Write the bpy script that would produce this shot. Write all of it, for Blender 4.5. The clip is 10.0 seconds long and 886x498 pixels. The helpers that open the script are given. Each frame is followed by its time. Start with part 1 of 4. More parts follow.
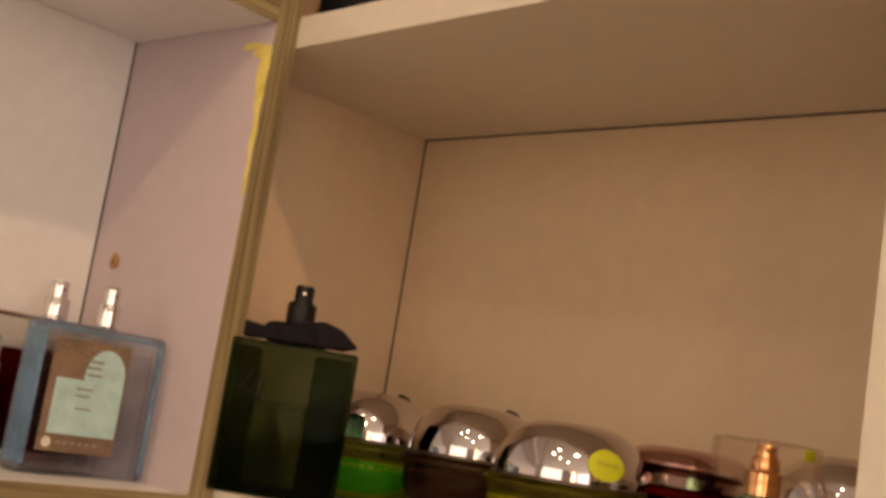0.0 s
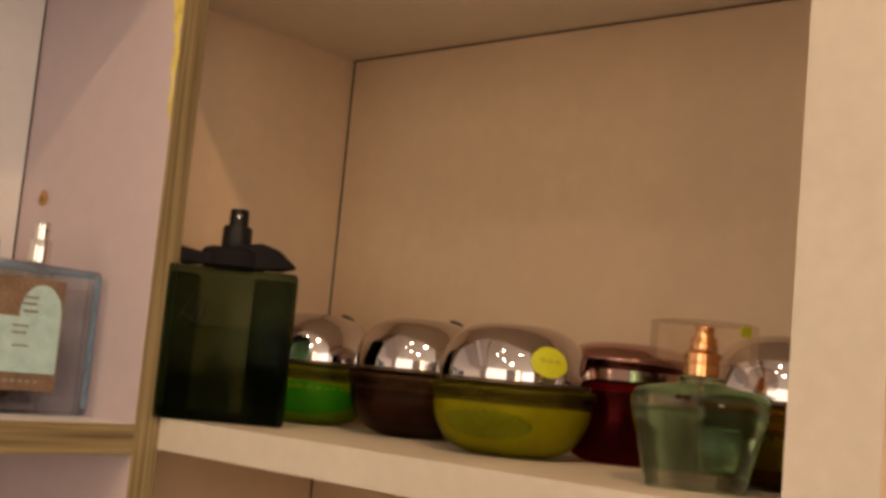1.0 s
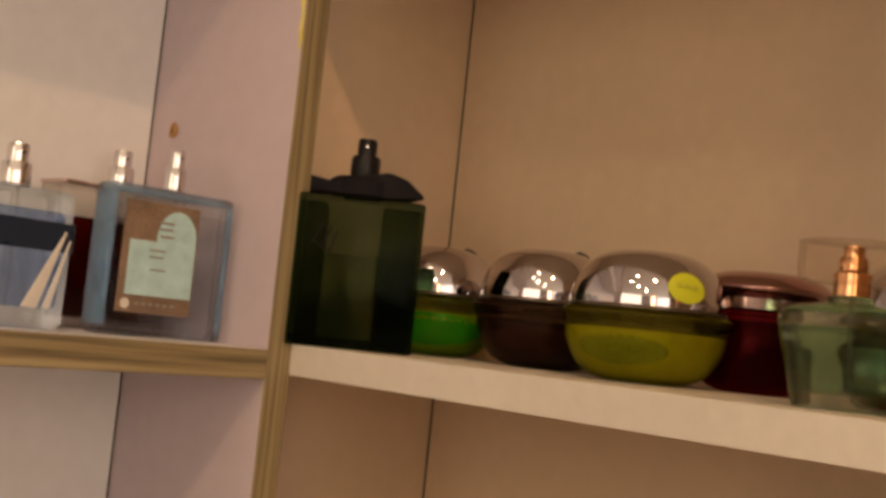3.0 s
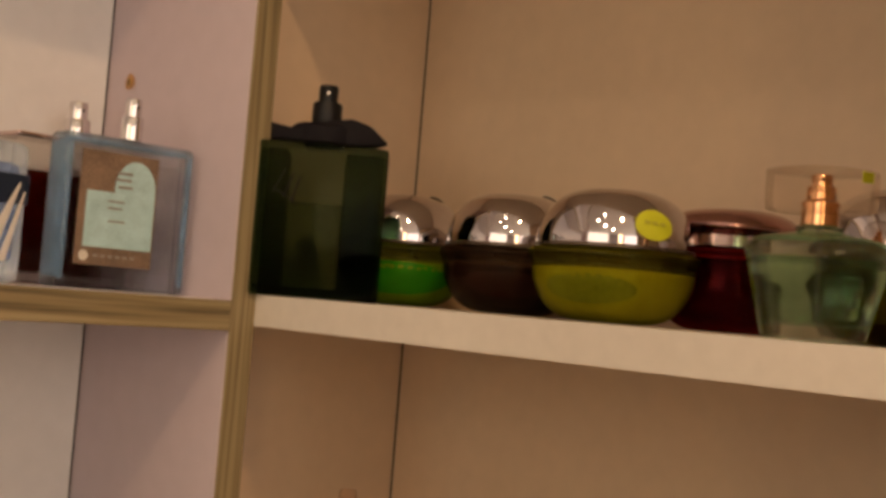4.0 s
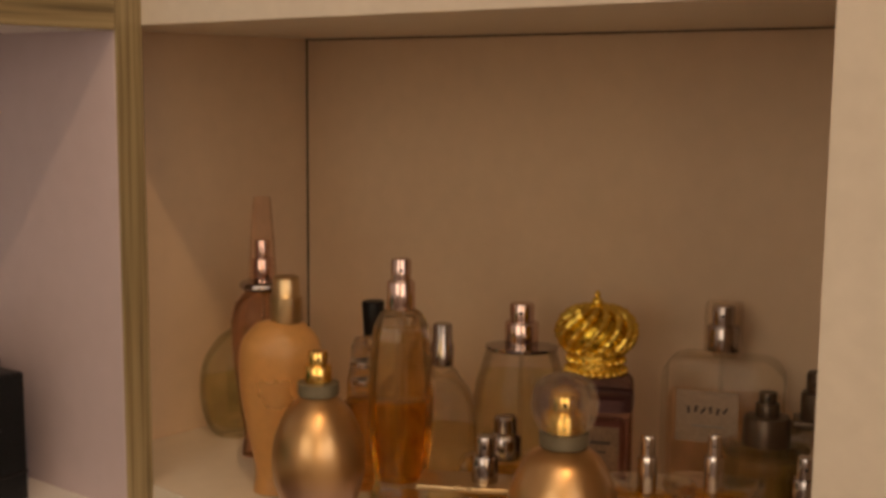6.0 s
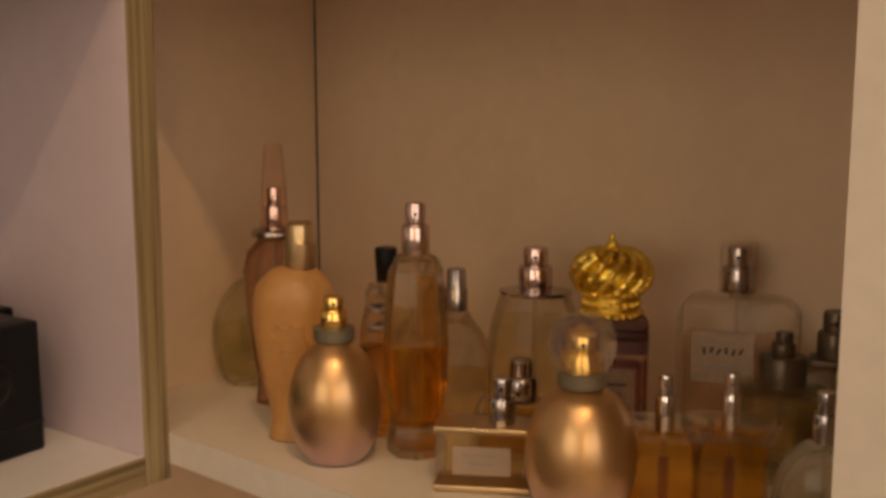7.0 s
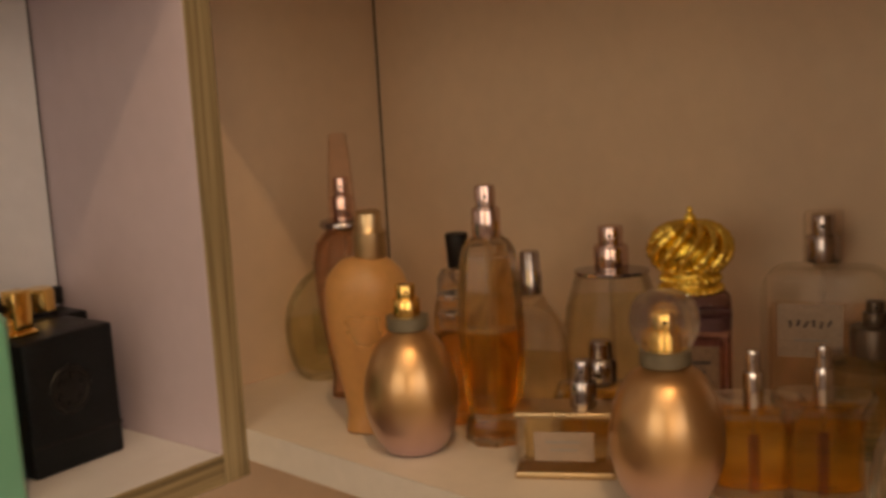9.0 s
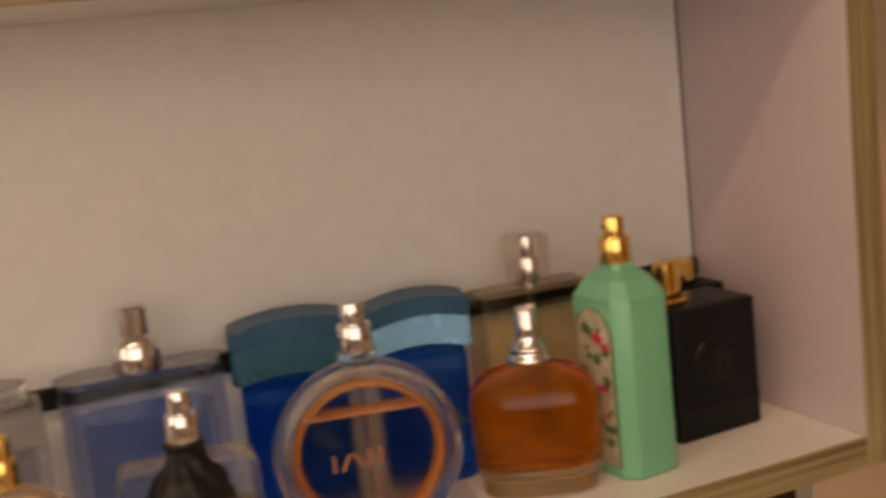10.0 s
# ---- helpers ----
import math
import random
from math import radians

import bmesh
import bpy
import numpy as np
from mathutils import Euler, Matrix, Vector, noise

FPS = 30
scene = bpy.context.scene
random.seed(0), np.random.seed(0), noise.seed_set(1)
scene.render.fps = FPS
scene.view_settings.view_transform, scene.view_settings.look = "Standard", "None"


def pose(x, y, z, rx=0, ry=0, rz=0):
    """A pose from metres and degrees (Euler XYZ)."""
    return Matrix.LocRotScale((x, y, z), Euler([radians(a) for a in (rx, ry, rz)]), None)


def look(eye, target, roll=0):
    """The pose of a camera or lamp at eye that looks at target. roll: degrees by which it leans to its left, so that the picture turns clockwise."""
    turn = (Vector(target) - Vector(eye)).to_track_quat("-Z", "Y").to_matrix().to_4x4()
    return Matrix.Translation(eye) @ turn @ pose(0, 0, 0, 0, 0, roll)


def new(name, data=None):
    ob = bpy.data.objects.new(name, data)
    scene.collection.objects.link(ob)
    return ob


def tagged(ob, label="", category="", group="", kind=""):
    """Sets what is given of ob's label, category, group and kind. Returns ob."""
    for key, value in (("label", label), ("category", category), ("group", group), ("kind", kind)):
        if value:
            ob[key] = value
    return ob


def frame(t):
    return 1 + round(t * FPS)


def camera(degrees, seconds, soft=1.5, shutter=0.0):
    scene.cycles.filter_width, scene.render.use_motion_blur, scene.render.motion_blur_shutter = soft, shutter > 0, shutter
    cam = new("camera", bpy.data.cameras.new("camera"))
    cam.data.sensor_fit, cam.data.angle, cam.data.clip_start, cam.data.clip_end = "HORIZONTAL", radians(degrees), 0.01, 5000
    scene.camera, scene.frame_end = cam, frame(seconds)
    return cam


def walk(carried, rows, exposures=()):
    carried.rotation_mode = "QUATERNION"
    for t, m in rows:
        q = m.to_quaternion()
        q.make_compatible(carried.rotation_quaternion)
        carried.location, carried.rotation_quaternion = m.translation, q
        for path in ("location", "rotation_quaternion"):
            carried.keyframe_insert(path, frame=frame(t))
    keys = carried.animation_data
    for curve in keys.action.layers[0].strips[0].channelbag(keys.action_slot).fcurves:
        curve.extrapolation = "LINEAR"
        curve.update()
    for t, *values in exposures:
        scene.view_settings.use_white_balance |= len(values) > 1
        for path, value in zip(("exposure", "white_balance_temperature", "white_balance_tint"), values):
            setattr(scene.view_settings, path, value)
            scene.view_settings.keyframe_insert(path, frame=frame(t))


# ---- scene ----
cam = camera(40.5, 10.0, soft=3.5, shutter=0.2)
PATH = [
    (0, (0.028, 0.129, 1.373), (1.506, 1.444, 1.666), 9.2),
    (0.5, (0.035, 0.131, 1.364), (1.511, 1.464, 1.576), 7.6),
    (1, (0.037, 0.126, 1.357), (1.587, 1.372, 1.57), 5.3),
    (1.5, (0.024, 0.14, 1.348), (1.528, 1.446, 1.523), 5.6),
    (2, (0.023, 0.142, 1.343), (1.5, 1.482, 1.503), 6.0),
    (2.5, (0.024, 0.143, 1.339), (1.491, 1.494, 1.485), 6.0),
    (4, (0.035, 0.147, 1.326), (1.539, 1.462, 1.417), 4.6),
    (4.5, (0.045, 0.154, 1.306), (1.57, 1.446, 1.254), 2.1),
    (5, (0.05, 0.162, 1.291), (1.572, 1.445, 1.097), 0.8),
    (5.5, (0.055, 0.162, 1.283), (1.595, 1.416, 1.045), 0.1),
    (6, (0.058, 0.158, 1.279), (1.645, 1.345, 1.008), 0.5),
    (7.5, (0.053, 0.167, 1.268), (1.618, 1.36, 0.909), -0.9),
    (8, (0.055, 0.168, 1.267), (1.617, 1.361, 0.899), -2.3),
    (8.5, (0.058, 0.17, 1.266), (1.626, 1.355, 0.897), -2.8),
    (9, (0.063, 0.172, 1.265), (1.569, 1.442, 0.919), -3.2),
    (9.5, (0.048, 0.192, 1.276), (1.289, 1.724, 0.94), -5.3),
    (9.8, (0.033, 0.208, 1.275), (1.023, 1.911, 0.934), -5.6),
    (10, (0.022, 0.199, 1.275), (0.821, 2.002, 0.943), -6.2),
]
walk(cam, [(t, look(eye, target, roll)) for t, eye, target, roll in PATH], [(0.0, -0.09), (2.7, -0.18), (4.0, -0.26), (4.6, -0.38), (6.0, -0.45), (8.8, -0.43), (9.5, -0.42), (10.0, -0.26)])

# ---- light ----
# many layers of glass stand behind one another
scene.cycles.transparent_max_bounces = 40
world = bpy.data.worlds.new("world")
scene.world = world
world.use_nodes = True
world.node_tree.nodes["Background"].inputs[0].default_value = (1.0, 0.78, 0.55, 1)
world.node_tree.nodes["Background"].inputs[1].default_value = 0.02

# round ceiling spots: x, y, power, colour; the first is the warm one that throws the shadow edges in the units
WARM, MILD = (1.0, 0.61, 0.30), (1.0, 0.76, 0.52)
SPOTS = [(-0.32, -0.315, 10.5, WARM), (-0.36, 0.33, 0.8, MILD), (-0.84, 0.40, 0.8, MILD), (-1.02, 0.02, 2.0, MILD), (-1.04, -0.42, 2.5, MILD)]
for sx, sy, power, tint in SPOTS:
    lamp = bpy.data.lights.new("ceiling_spot_light", "AREA")
    lamp.shape, lamp.size = "DISK", 0.07
    lamp.energy, lamp.color = power, tint
    new("ceiling_spot_light", lamp).matrix_world = pose(sx, sy, 2.470)
# unseen fill panels added across the room: centre, turn about z, size, power, colour
FILL_PANELS = [
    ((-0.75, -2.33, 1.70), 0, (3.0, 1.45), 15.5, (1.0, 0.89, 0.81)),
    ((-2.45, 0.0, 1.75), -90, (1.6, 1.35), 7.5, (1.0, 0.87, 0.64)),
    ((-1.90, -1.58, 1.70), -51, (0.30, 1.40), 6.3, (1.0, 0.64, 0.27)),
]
for place, turn, size, power, tint in FILL_PANELS:
    lamp = bpy.data.lights.new("fill_panel_light", "AREA")
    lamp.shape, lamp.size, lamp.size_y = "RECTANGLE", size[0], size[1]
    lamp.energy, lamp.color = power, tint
    new("fill_panel_light", lamp).matrix_world = pose(*place, 0, 0, turn) @ pose(0, 0.012, 0, 90)


# ---- materials ----
def mat(name, color, rough=0.5, metal=0.0, trans=0.0, ior=1.45, var=0.08, scale=40, bump=0.0, clear=0.0, coat=0.0, spec=0.5, tint=0.5, stretch=(1, 1, 1)):
    """A principled surface whose colour varies at two scales; clear mixes in straight see-through."""
    m = bpy.data.materials.new(name)
    m.use_nodes = True
    t = m.node_tree
    b = t.nodes["Principled BSDF"]
    b.inputs["Roughness"].default_value = rough
    b.inputs["Metallic"].default_value = metal
    b.inputs["Transmission Weight"].default_value = trans
    b.inputs["IOR"].default_value = ior
    b.inputs["Coat Weight"].default_value = coat
    b.inputs["Specular IOR Level"].default_value = spec
    co = t.nodes.new("ShaderNodeTexCoord")
    mp = t.nodes.new("ShaderNodeMapping")
    mp.inputs["Scale"].default_value = stretch
    t.links.new(co.outputs["Object"], mp.inputs["Vector"])
    n1 = t.nodes.new("ShaderNodeTexNoise")
    n1.inputs["Scale"].default_value = scale
    n1.inputs["Detail"].default_value = 5
    n2 = t.nodes.new("ShaderNodeTexNoise")
    n2.inputs["Scale"].default_value = scale * 9
    n2.inputs["Detail"].default_value = 3
    t.links.new(mp.outputs[0], n1.inputs["Vector"])
    t.links.new(mp.outputs[0], n2.inputs["Vector"])
    add = t.nodes.new("ShaderNodeMath")
    add.operation = "ADD"
    t.links.new(n1.outputs[0], add.inputs[0])
    t.links.new(n2.outputs[0], add.inputs[1])
    rg = t.nodes.new("ShaderNodeMapRange")
    rg.inputs[1].default_value, rg.inputs[2].default_value = 0.6, 1.4
    rg.inputs[3].default_value, rg.inputs[4].default_value = 1 - var, 1 + var
    t.links.new(add.outputs[0], rg.inputs[0])
    mul = t.nodes.new("ShaderNodeVectorMath")
    mul.operation = "SCALE"
    mul.inputs[0].default_value = color
    t.links.new(rg.outputs[0], mul.inputs["Scale"])
    t.links.new(mul.outputs[0], b.inputs["Base Color"])
    rr = t.nodes.new("ShaderNodeMapRange")
    rr.inputs[1].default_value, rr.inputs[2].default_value = 0.3, 0.7
    rr.inputs[3].default_value, rr.inputs[4].default_value = rough * 0.8, min(1, rough * 1.25)
    t.links.new(n1.outputs[0], rr.inputs[0])
    t.links.new(rr.outputs[0], b.inputs["Roughness"])
    if bump:
        bp = t.nodes.new("ShaderNodeBump")
        bp.inputs["Strength"].default_value = bump
        bp.inputs["Distance"].default_value = 0.001
        t.links.new(n2.outputs[0], bp.inputs["Height"])
        t.links.new(bp.outputs[0], b.inputs["Normal"])
    if clear:
        tr = t.nodes.new("ShaderNodeBsdfTransparent")
        tr.inputs[0].default_value = (*[c ** tint for c in color], 1)
        mx = t.nodes.new("ShaderNodeMixShader")
        mx.inputs[0].default_value = clear
        t.links.new(b.outputs[0], mx.inputs[1])
        t.links.new(tr.outputs[0], mx.inputs[2])
        t.links.new(mx.outputs[0], t.nodes["Material Output"].inputs[0])
    return m


def glass(name, color, rough=0.012, clear=0.28, ior=1.45):
    """Tinted glass that refracts; a small straight share lets some light through to what stands behind."""
    m = bpy.data.materials.new(name)
    m.use_nodes = True
    t = m.node_tree
    t.nodes.remove(t.nodes["Principled BSDF"])
    out = t.nodes["Material Output"]
    co = t.nodes.new("ShaderNodeTexCoord")
    n1 = t.nodes.new("ShaderNodeTexNoise")
    n1.inputs["Scale"].default_value = 55
    n1.inputs["Detail"].default_value = 3
    t.links.new(co.outputs["Object"], n1.inputs["Vector"])
    bp = t.nodes.new("ShaderNodeBump")
    bp.inputs["Strength"].default_value = 0.12
    bp.inputs["Distance"].default_value = 0.002
    t.links.new(n1.outputs[0], bp.inputs["Height"])
    rg = t.nodes.new("ShaderNodeMapRange")
    rg.inputs[1].default_value, rg.inputs[2].default_value = 0.3, 0.7
    rg.inputs[3].default_value, rg.inputs[4].default_value = 0.95, 1.05
    t.links.new(n1.outputs[0], rg.inputs[0])
    mul = t.nodes.new("ShaderNodeVectorMath")
    mul.operation = "SCALE"
    mul.inputs[0].default_value = color
    t.links.new(rg.outputs[0], mul.inputs["Scale"])
    gs = t.nodes.new("ShaderNodeBsdfGlass")
    gs.inputs["Roughness"].default_value = rough
    gs.inputs["IOR"].default_value = ior
    t.links.new(mul.outputs[0], gs.inputs["Color"])
    t.links.new(bp.outputs[0], gs.inputs["Normal"])
    tr = t.nodes.new("ShaderNodeBsdfTransparent")
    t.links.new(mul.outputs[0], tr.inputs[0])
    mx = t.nodes.new("ShaderNodeMixShader")
    mx.inputs[0].default_value = clear
    t.links.new(gs.outputs[0], mx.inputs[1])
    t.links.new(tr.outputs[0], mx.inputs[2])
    t.links.new(mx.outputs[0], out.inputs[0])
    return m


def liquid(name, color, ior=1.03):
    """Perfume inside a glass body: the glass bends the light, the liquid tints it."""
    return glass(name, color, 0.01, 0.55, ior)


def wood(name, axis):
    """Laminate edge strip with long olive-brown streaks along one axis."""
    m = bpy.data.materials.new(name)
    m.use_nodes = True
    t = m.node_tree
    b = t.nodes["Principled BSDF"]
    b.inputs["Roughness"].default_value = 0.5
    co = t.nodes.new("ShaderNodeTexCoord")
    mp = t.nodes.new("ShaderNodeMapping")
    mp.inputs["Scale"].default_value = [8 if a == axis else 420 for a in "xyz"]
    n = t.nodes.new("ShaderNodeTexNoise")
    n.inputs["Scale"].default_value = 1.0
    n.inputs["Detail"].default_value = 4
    r = t.nodes.new("ShaderNodeValToRGB")
    e = r.color_ramp.elements
    e[0].position, e[0].color = 0.30, (0.12, 0.085, 0.04, 1)
    e[1].position, e[1].color = 0.70, (0.36, 0.28, 0.15, 1)
    k = e.new(0.48)
    k.color = (0.25, 0.185, 0.09, 1)
    t.links.new(co.outputs["Object"], mp.inputs[0])
    t.links.new(mp.outputs[0], n.inputs[0])
    t.links.new(n.outputs[0], r.inputs[0])
    t.links.new(r.outputs[0], b.inputs["Base Color"])
    return m


M_CREAM = mat("beige_melamine", (0.71, 0.54, 0.375), 0.45, var=0.05, scale=9, bump=0.05)
# white board like the back; the light's lilac cast is in its colour
M_PINKLIT = mat("white_melamine_lilac_lit", (0.54, 0.45, 0.485), 0.42, var=0.05, scale=9, bump=0.05)
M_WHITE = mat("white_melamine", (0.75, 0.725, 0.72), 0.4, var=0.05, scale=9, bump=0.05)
M_SHELF = mat("cream_white_melamine", (0.76, 0.68, 0.57), 0.4, var=0.05, scale=9, bump=0.05)
M_EDGE = mat("white_edge_banding", (0.67, 0.61, 0.53), 0.35, var=0.06, scale=14)
M_WOODZ, M_WOODX = wood("wood_edge_upright", "z"), wood("wood_edge_level", "x")
M_GLUE = mat("dried_yellow_glue", (0.75, 0.62, 0.16), 0.3, var=0.2, scale=90)
M_GAP = mat("dark_joint", (0.03, 0.02, 0.015), 0.9)
M_WALL = mat("painted_wall", (0.70, 0.62, 0.52), 0.8, var=0.06, scale=3)
M_CEIL = mat("white_ceiling_paint", (0.82, 0.79, 0.74), 0.8, var=0.04, scale=3)
M_DARKWALL = mat("taupe_wall", (0.42, 0.36, 0.34), 0.7, var=0.12, scale=3)
# dark brown holds the shade below the left unit as wall colour
M_SHADEWALL = mat("wall_shade_brown", (0.15, 0.095, 0.065), 0.7, var=0.12, scale=3)
M_FLOOR = mat("floor_tile", (0.42, 0.36, 0.30), 0.35, var=0.15, scale=4)
M_SILVER = mat("polished_silver_metal", (0.74, 0.70, 0.70), 0.10, 1.0, var=0.04)
M_SMOKE = mat("smoky_silver_metal", (0.46, 0.42, 0.42), 0.14, 1.0, var=0.06)
M_CHROME = mat("chrome_dome", (0.62, 0.58, 0.60), 0.035, 1.0, var=0.04, scale=20)
M_ROSEMET = mat("rose_silver_metal", (0.68, 0.52, 0.48), 0.13, 1.0, var=0.05)
M_GOLD = mat("polished_gold_metal", (0.90, 0.60, 0.18), 0.16, 1.0, var=0.06)
M_DULLGOLD = mat("pale_gold_metal", (0.62, 0.46, 0.26), 0.33, 1.0, var=0.06)
M_CROWN = mat("bright_gold_plating", (0.94, 0.70, 0.14), 0.2, 1.0, var=0.12, scale=160, bump=0.3)
M_DARKGOLD = mat("dark_gold_metal", (0.66, 0.46, 0.06), 0.28, 1.0, var=0.2, scale=200)
M_BLACK = mat("black_plastic", (0.010, 0.009, 0.009), 0.35, var=0.2, spec=0.25)
M_RIBBON = mat("black_satin_ribbon", (0.010, 0.008, 0.010), 0.6, var=0.3, scale=120, bump=0.3, spec=0.12)
M_BLKLEATHER = mat("black_lacquered_glass", (0.008, 0.009, 0.010), 0.38, var=0.5, scale=60, bump=0.3, spec=0.18)
M_OLIVE = mat("olive_grey_collar", (0.17, 0.145, 0.095), 0.45, 0.3)
M_CLEAR = glass("clear_glass", (0.98, 0.97, 0.95), 0.010, 0.52, 1.38)
M_GREY = glass("greyish_clear_glass", (0.86, 0.85, 0.84), 0.03)
M_FROST = mat("frosted_clear_plastic", (0.93, 0.88, 0.82), 0.16, trans=0.95, ior=1.3, clear=0.45, var=0.04, tint=0.2)
M_THIN = glass("thin_clear_plastic", (0.96, 0.93, 0.90), 0.02, 0.75, 1.2)
M_MILKGL = glass("faintly_warm_glass", (0.97, 0.93, 0.87), 0.06, 0.45, 1.38)
M_PINKCAP = glass("pink_clear_plastic", (0.985, 0.91, 0.87), 0.03, 0.72, 1.2)
M_GREENDARK = glass("dark_green_glass", (0.36, 0.44, 0.36), 0.02, 0.45, 1.25)
M_GREENLIQ = liquid("dark_green_perfume", (0.84, 0.89, 0.80))
M_GREENFACET = glass("blackish_green_glass", (0.55, 0.62, 0.52), 0.04, 0.5, 1.1)
M_LIME = mat("lime_green_bowl", (0.55, 0.70, 0.08), 0.15, trans=0.2, var=0.1, scale=30)
M_GREEN = mat("bright_green_print", (0.09, 0.55, 0.07), 0.2, var=0.1, scale=40)
M_GREENBAND = glass("mossy_green_glass", (0.58, 0.68, 0.28), 0.02, 0.35)
M_OLIVEGL = glass("olive_green_glass", (0.58, 0.60, 0.22), 0.02, 0.3)
M_SMOKEGL = glass("brown_smoked_glass", (0.46, 0.38, 0.32), 0.02, 0.3)
M_BROWNBOWL = mat("red_brown_bowl", (0.060, 0.035, 0.025), 0.2, var=0.5, scale=60)
M_REDPRINT = mat("dark_red_print", (0.085, 0.03, 0.02), 0.3, var=0.3, scale=60)
M_YELLOWGL = mat("yellow_bowl", (0.80, 0.68, 0.08), 0.15, trans=0.15, var=0.12, scale=30)
M_OVAL = mat("olive_oval_print", (0.42, 0.42, 0.075), 0.3, var=0.3, scale=80)
M_REDGL = glass("dark_red_glass", (0.58, 0.10, 0.11), 0.02, 0.3)
M_GOLDGL = glass("olive_gold_glass", (0.55, 0.42, 0.10), 0.02, 0.3)
M_GOLDBOWL = mat("olive_gold_bowl", (0.20, 0.13, 0.015), 0.2, var=0.3, scale=40)
M_MINTGL = glass("mint_green_glass", (0.92, 0.98, 0.92), 0.015, 0.2, 1.45)
M_MINTLIQ = liquid("green_perfume", (0.72, 0.88, 0.75))
M_PALELIQ = liquid("almost_clear_perfume", (0.97, 0.96, 0.95))
M_STICK = mat("yellow_sticker_paper", (0.56, 0.58, 0.02), 0.6, var=0.05)
M_STICKINK = mat("sticker_print", (0.42, 0.42, 0.04), 0.6)
M_BLUEGL = glass("pale_blue_glass", (0.92, 0.96, 0.99), 0.02, 0.45, 1.38)
M_BLUESIDE = mat("blue_tinted_glass_side", (0.42, 0.62, 0.82), 0.12, trans=0.5, clear=0.5, tint=0.3, var=0.3, scale=60)
M_BLUELIQ = liquid("blue_perfume", (0.66, 0.74, 0.90))
M_NAVYBAND = mat("dark_blue_band", (0.012, 0.02, 0.04), 0.3)
M_LABELBLUE = mat("aqua_printed_label", (0.42, 0.60, 0.60), 0.5, var=0.22, scale=110)
M_LABELBRN = mat("brown_printed_label", (0.20, 0.13, 0.085), 0.5, var=0.45, scale=70)
M_REDLIQ = liquid("dark_red_brown_perfume", (0.34, 0.08, 0.04))
M_AMBER = liquid("amber_perfume", (0.97, 0.78, 0.42))
M_DEEPAMB = liquid("deep_amber_perfume", (0.995, 0.64, 0.06))
M_GOLDAMB = liquid("golden_amber_perfume", (0.99, 0.77, 0.29))
M_PALEAMB = liquid("pale_amber_perfume", (0.97, 0.89, 0.70))
M_AMBERGL = glass("amber_glass", (0.95, 0.80, 0.55), 0.02)
M_ROSEGL = glass("rose_brown_glass", (0.90, 0.75, 0.66), 0.03, 0.35, 1.38)
M_PEACH = mat("frosted_peach_glass", (0.80, 0.46, 0.16), 0.32, trans=0.55, var=0.12, scale=25)
M_PALEGR = glass("pale_green_glass", (0.95, 0.97, 0.91), 0.02, 0.55, 1.38)
M_YELLIQ = liquid("pale_yellow_perfume", (0.97, 0.95, 0.84))
M_PURPLE = glass("purple_brown_glass", (0.84, 0.72, 0.76), 0.03, 0.4, 1.38)
M_PLUM = mat("dark_plum_print", (0.10, 0.045, 0.05), 0.4, var=0.3, scale=90)
M_PINKLIQ = liquid("rosy_perfume", (0.97, 0.91, 0.86))
M_PAPER = mat("cream_label_paper", (0.36, 0.265, 0.19), 0.6, var=0.2, scale=60)
M_TAN = mat("tan_label_paper", (0.33, 0.24, 0.17), 0.6, var=0.12, scale=90)
M_INK = mat("dark_label_ink", (0.06, 0.045, 0.04), 0.6)
M_GREYINK = mat("grey_label_ink", (0.28, 0.24, 0.2), 0.6)
M_DARKCOL = mat("dark_bronze_collar", (0.11, 0.075, 0.05), 0.3, 0.5)
M_MINTPAINT = mat("mint_green_lacquer", (0.17, 0.44, 0.28), 0.35, var=0.05, scale=14, coat=0.3)
M_FLORAL = mat("cream_floral_panel", (0.40, 0.35, 0.24), 0.5, var=0.5, scale=180)
M_ROSERED = mat("red_flower_print", (0.50, 0.03, 0.06), 0.5, var=0.3, scale=300)
M_LEAF = mat("dark_green_leaf_print", (0.06, 0.11, 0.05), 0.5, var=0.3, scale=300)
M_NAVYGL = glass("deep_blue_glass", (0.32, 0.58, 0.92), 0.03, 0.45, 1.3)
M_NAVYLIQ = liquid("blue_tinted_perfume", (0.55, 0.78, 0.96))
M_TEALGL = mat("teal_blue_plastic", (0.02, 0.105, 0.20), 0.3, trans=0.25, var=0.1)
M_SKYCAP = mat("sky_blue_plastic", (0.24, 0.53, 0.90), 0.25, trans=0.2, var=0.1)
M_SLATE = mat("slate_blue_plastic", (0.030, 0.085, 0.17), 0.4, var=0.1, spec=0.2)
M_LAV = glass("lavender_glass", (0.86, 0.88, 0.96), 0.03, 0.35, 1.38)
M_ORANGELIQ = liquid("peach_orange_perfume", (0.99, 0.90, 0.80))
M_COPPER = mat("copper_metal", (0.90, 0.50, 0.26), 0.18, 1.0, var=0.05)
M_RIMGL = glass("thick_clear_glass", (0.97, 0.97, 0.97), 0.01, 0.2, 1.45)
M_PEACHRING = mat("orange_perfume", (0.92, 0.50, 0.20), 0.15, trans=0.5, clear=0.3, var=0.15, scale=80)
M_SCREW = mat("brass_screw", (0.55, 0.33, 0.12), 0.35, 0.9)
M_PLUG = mat("raw_chipboard", (0.45, 0.25, 0.12), 0.9, var=0.3, scale=400)
M_LAMP = bpy.data.materials.new("lit_lamp_lens")
M_LAMP.use_nodes = True
M_LAMP.node_tree.nodes["Principled BSDF"].inputs["Emission Color"].default_value = (1.0, 0.80, 0.55, 1)
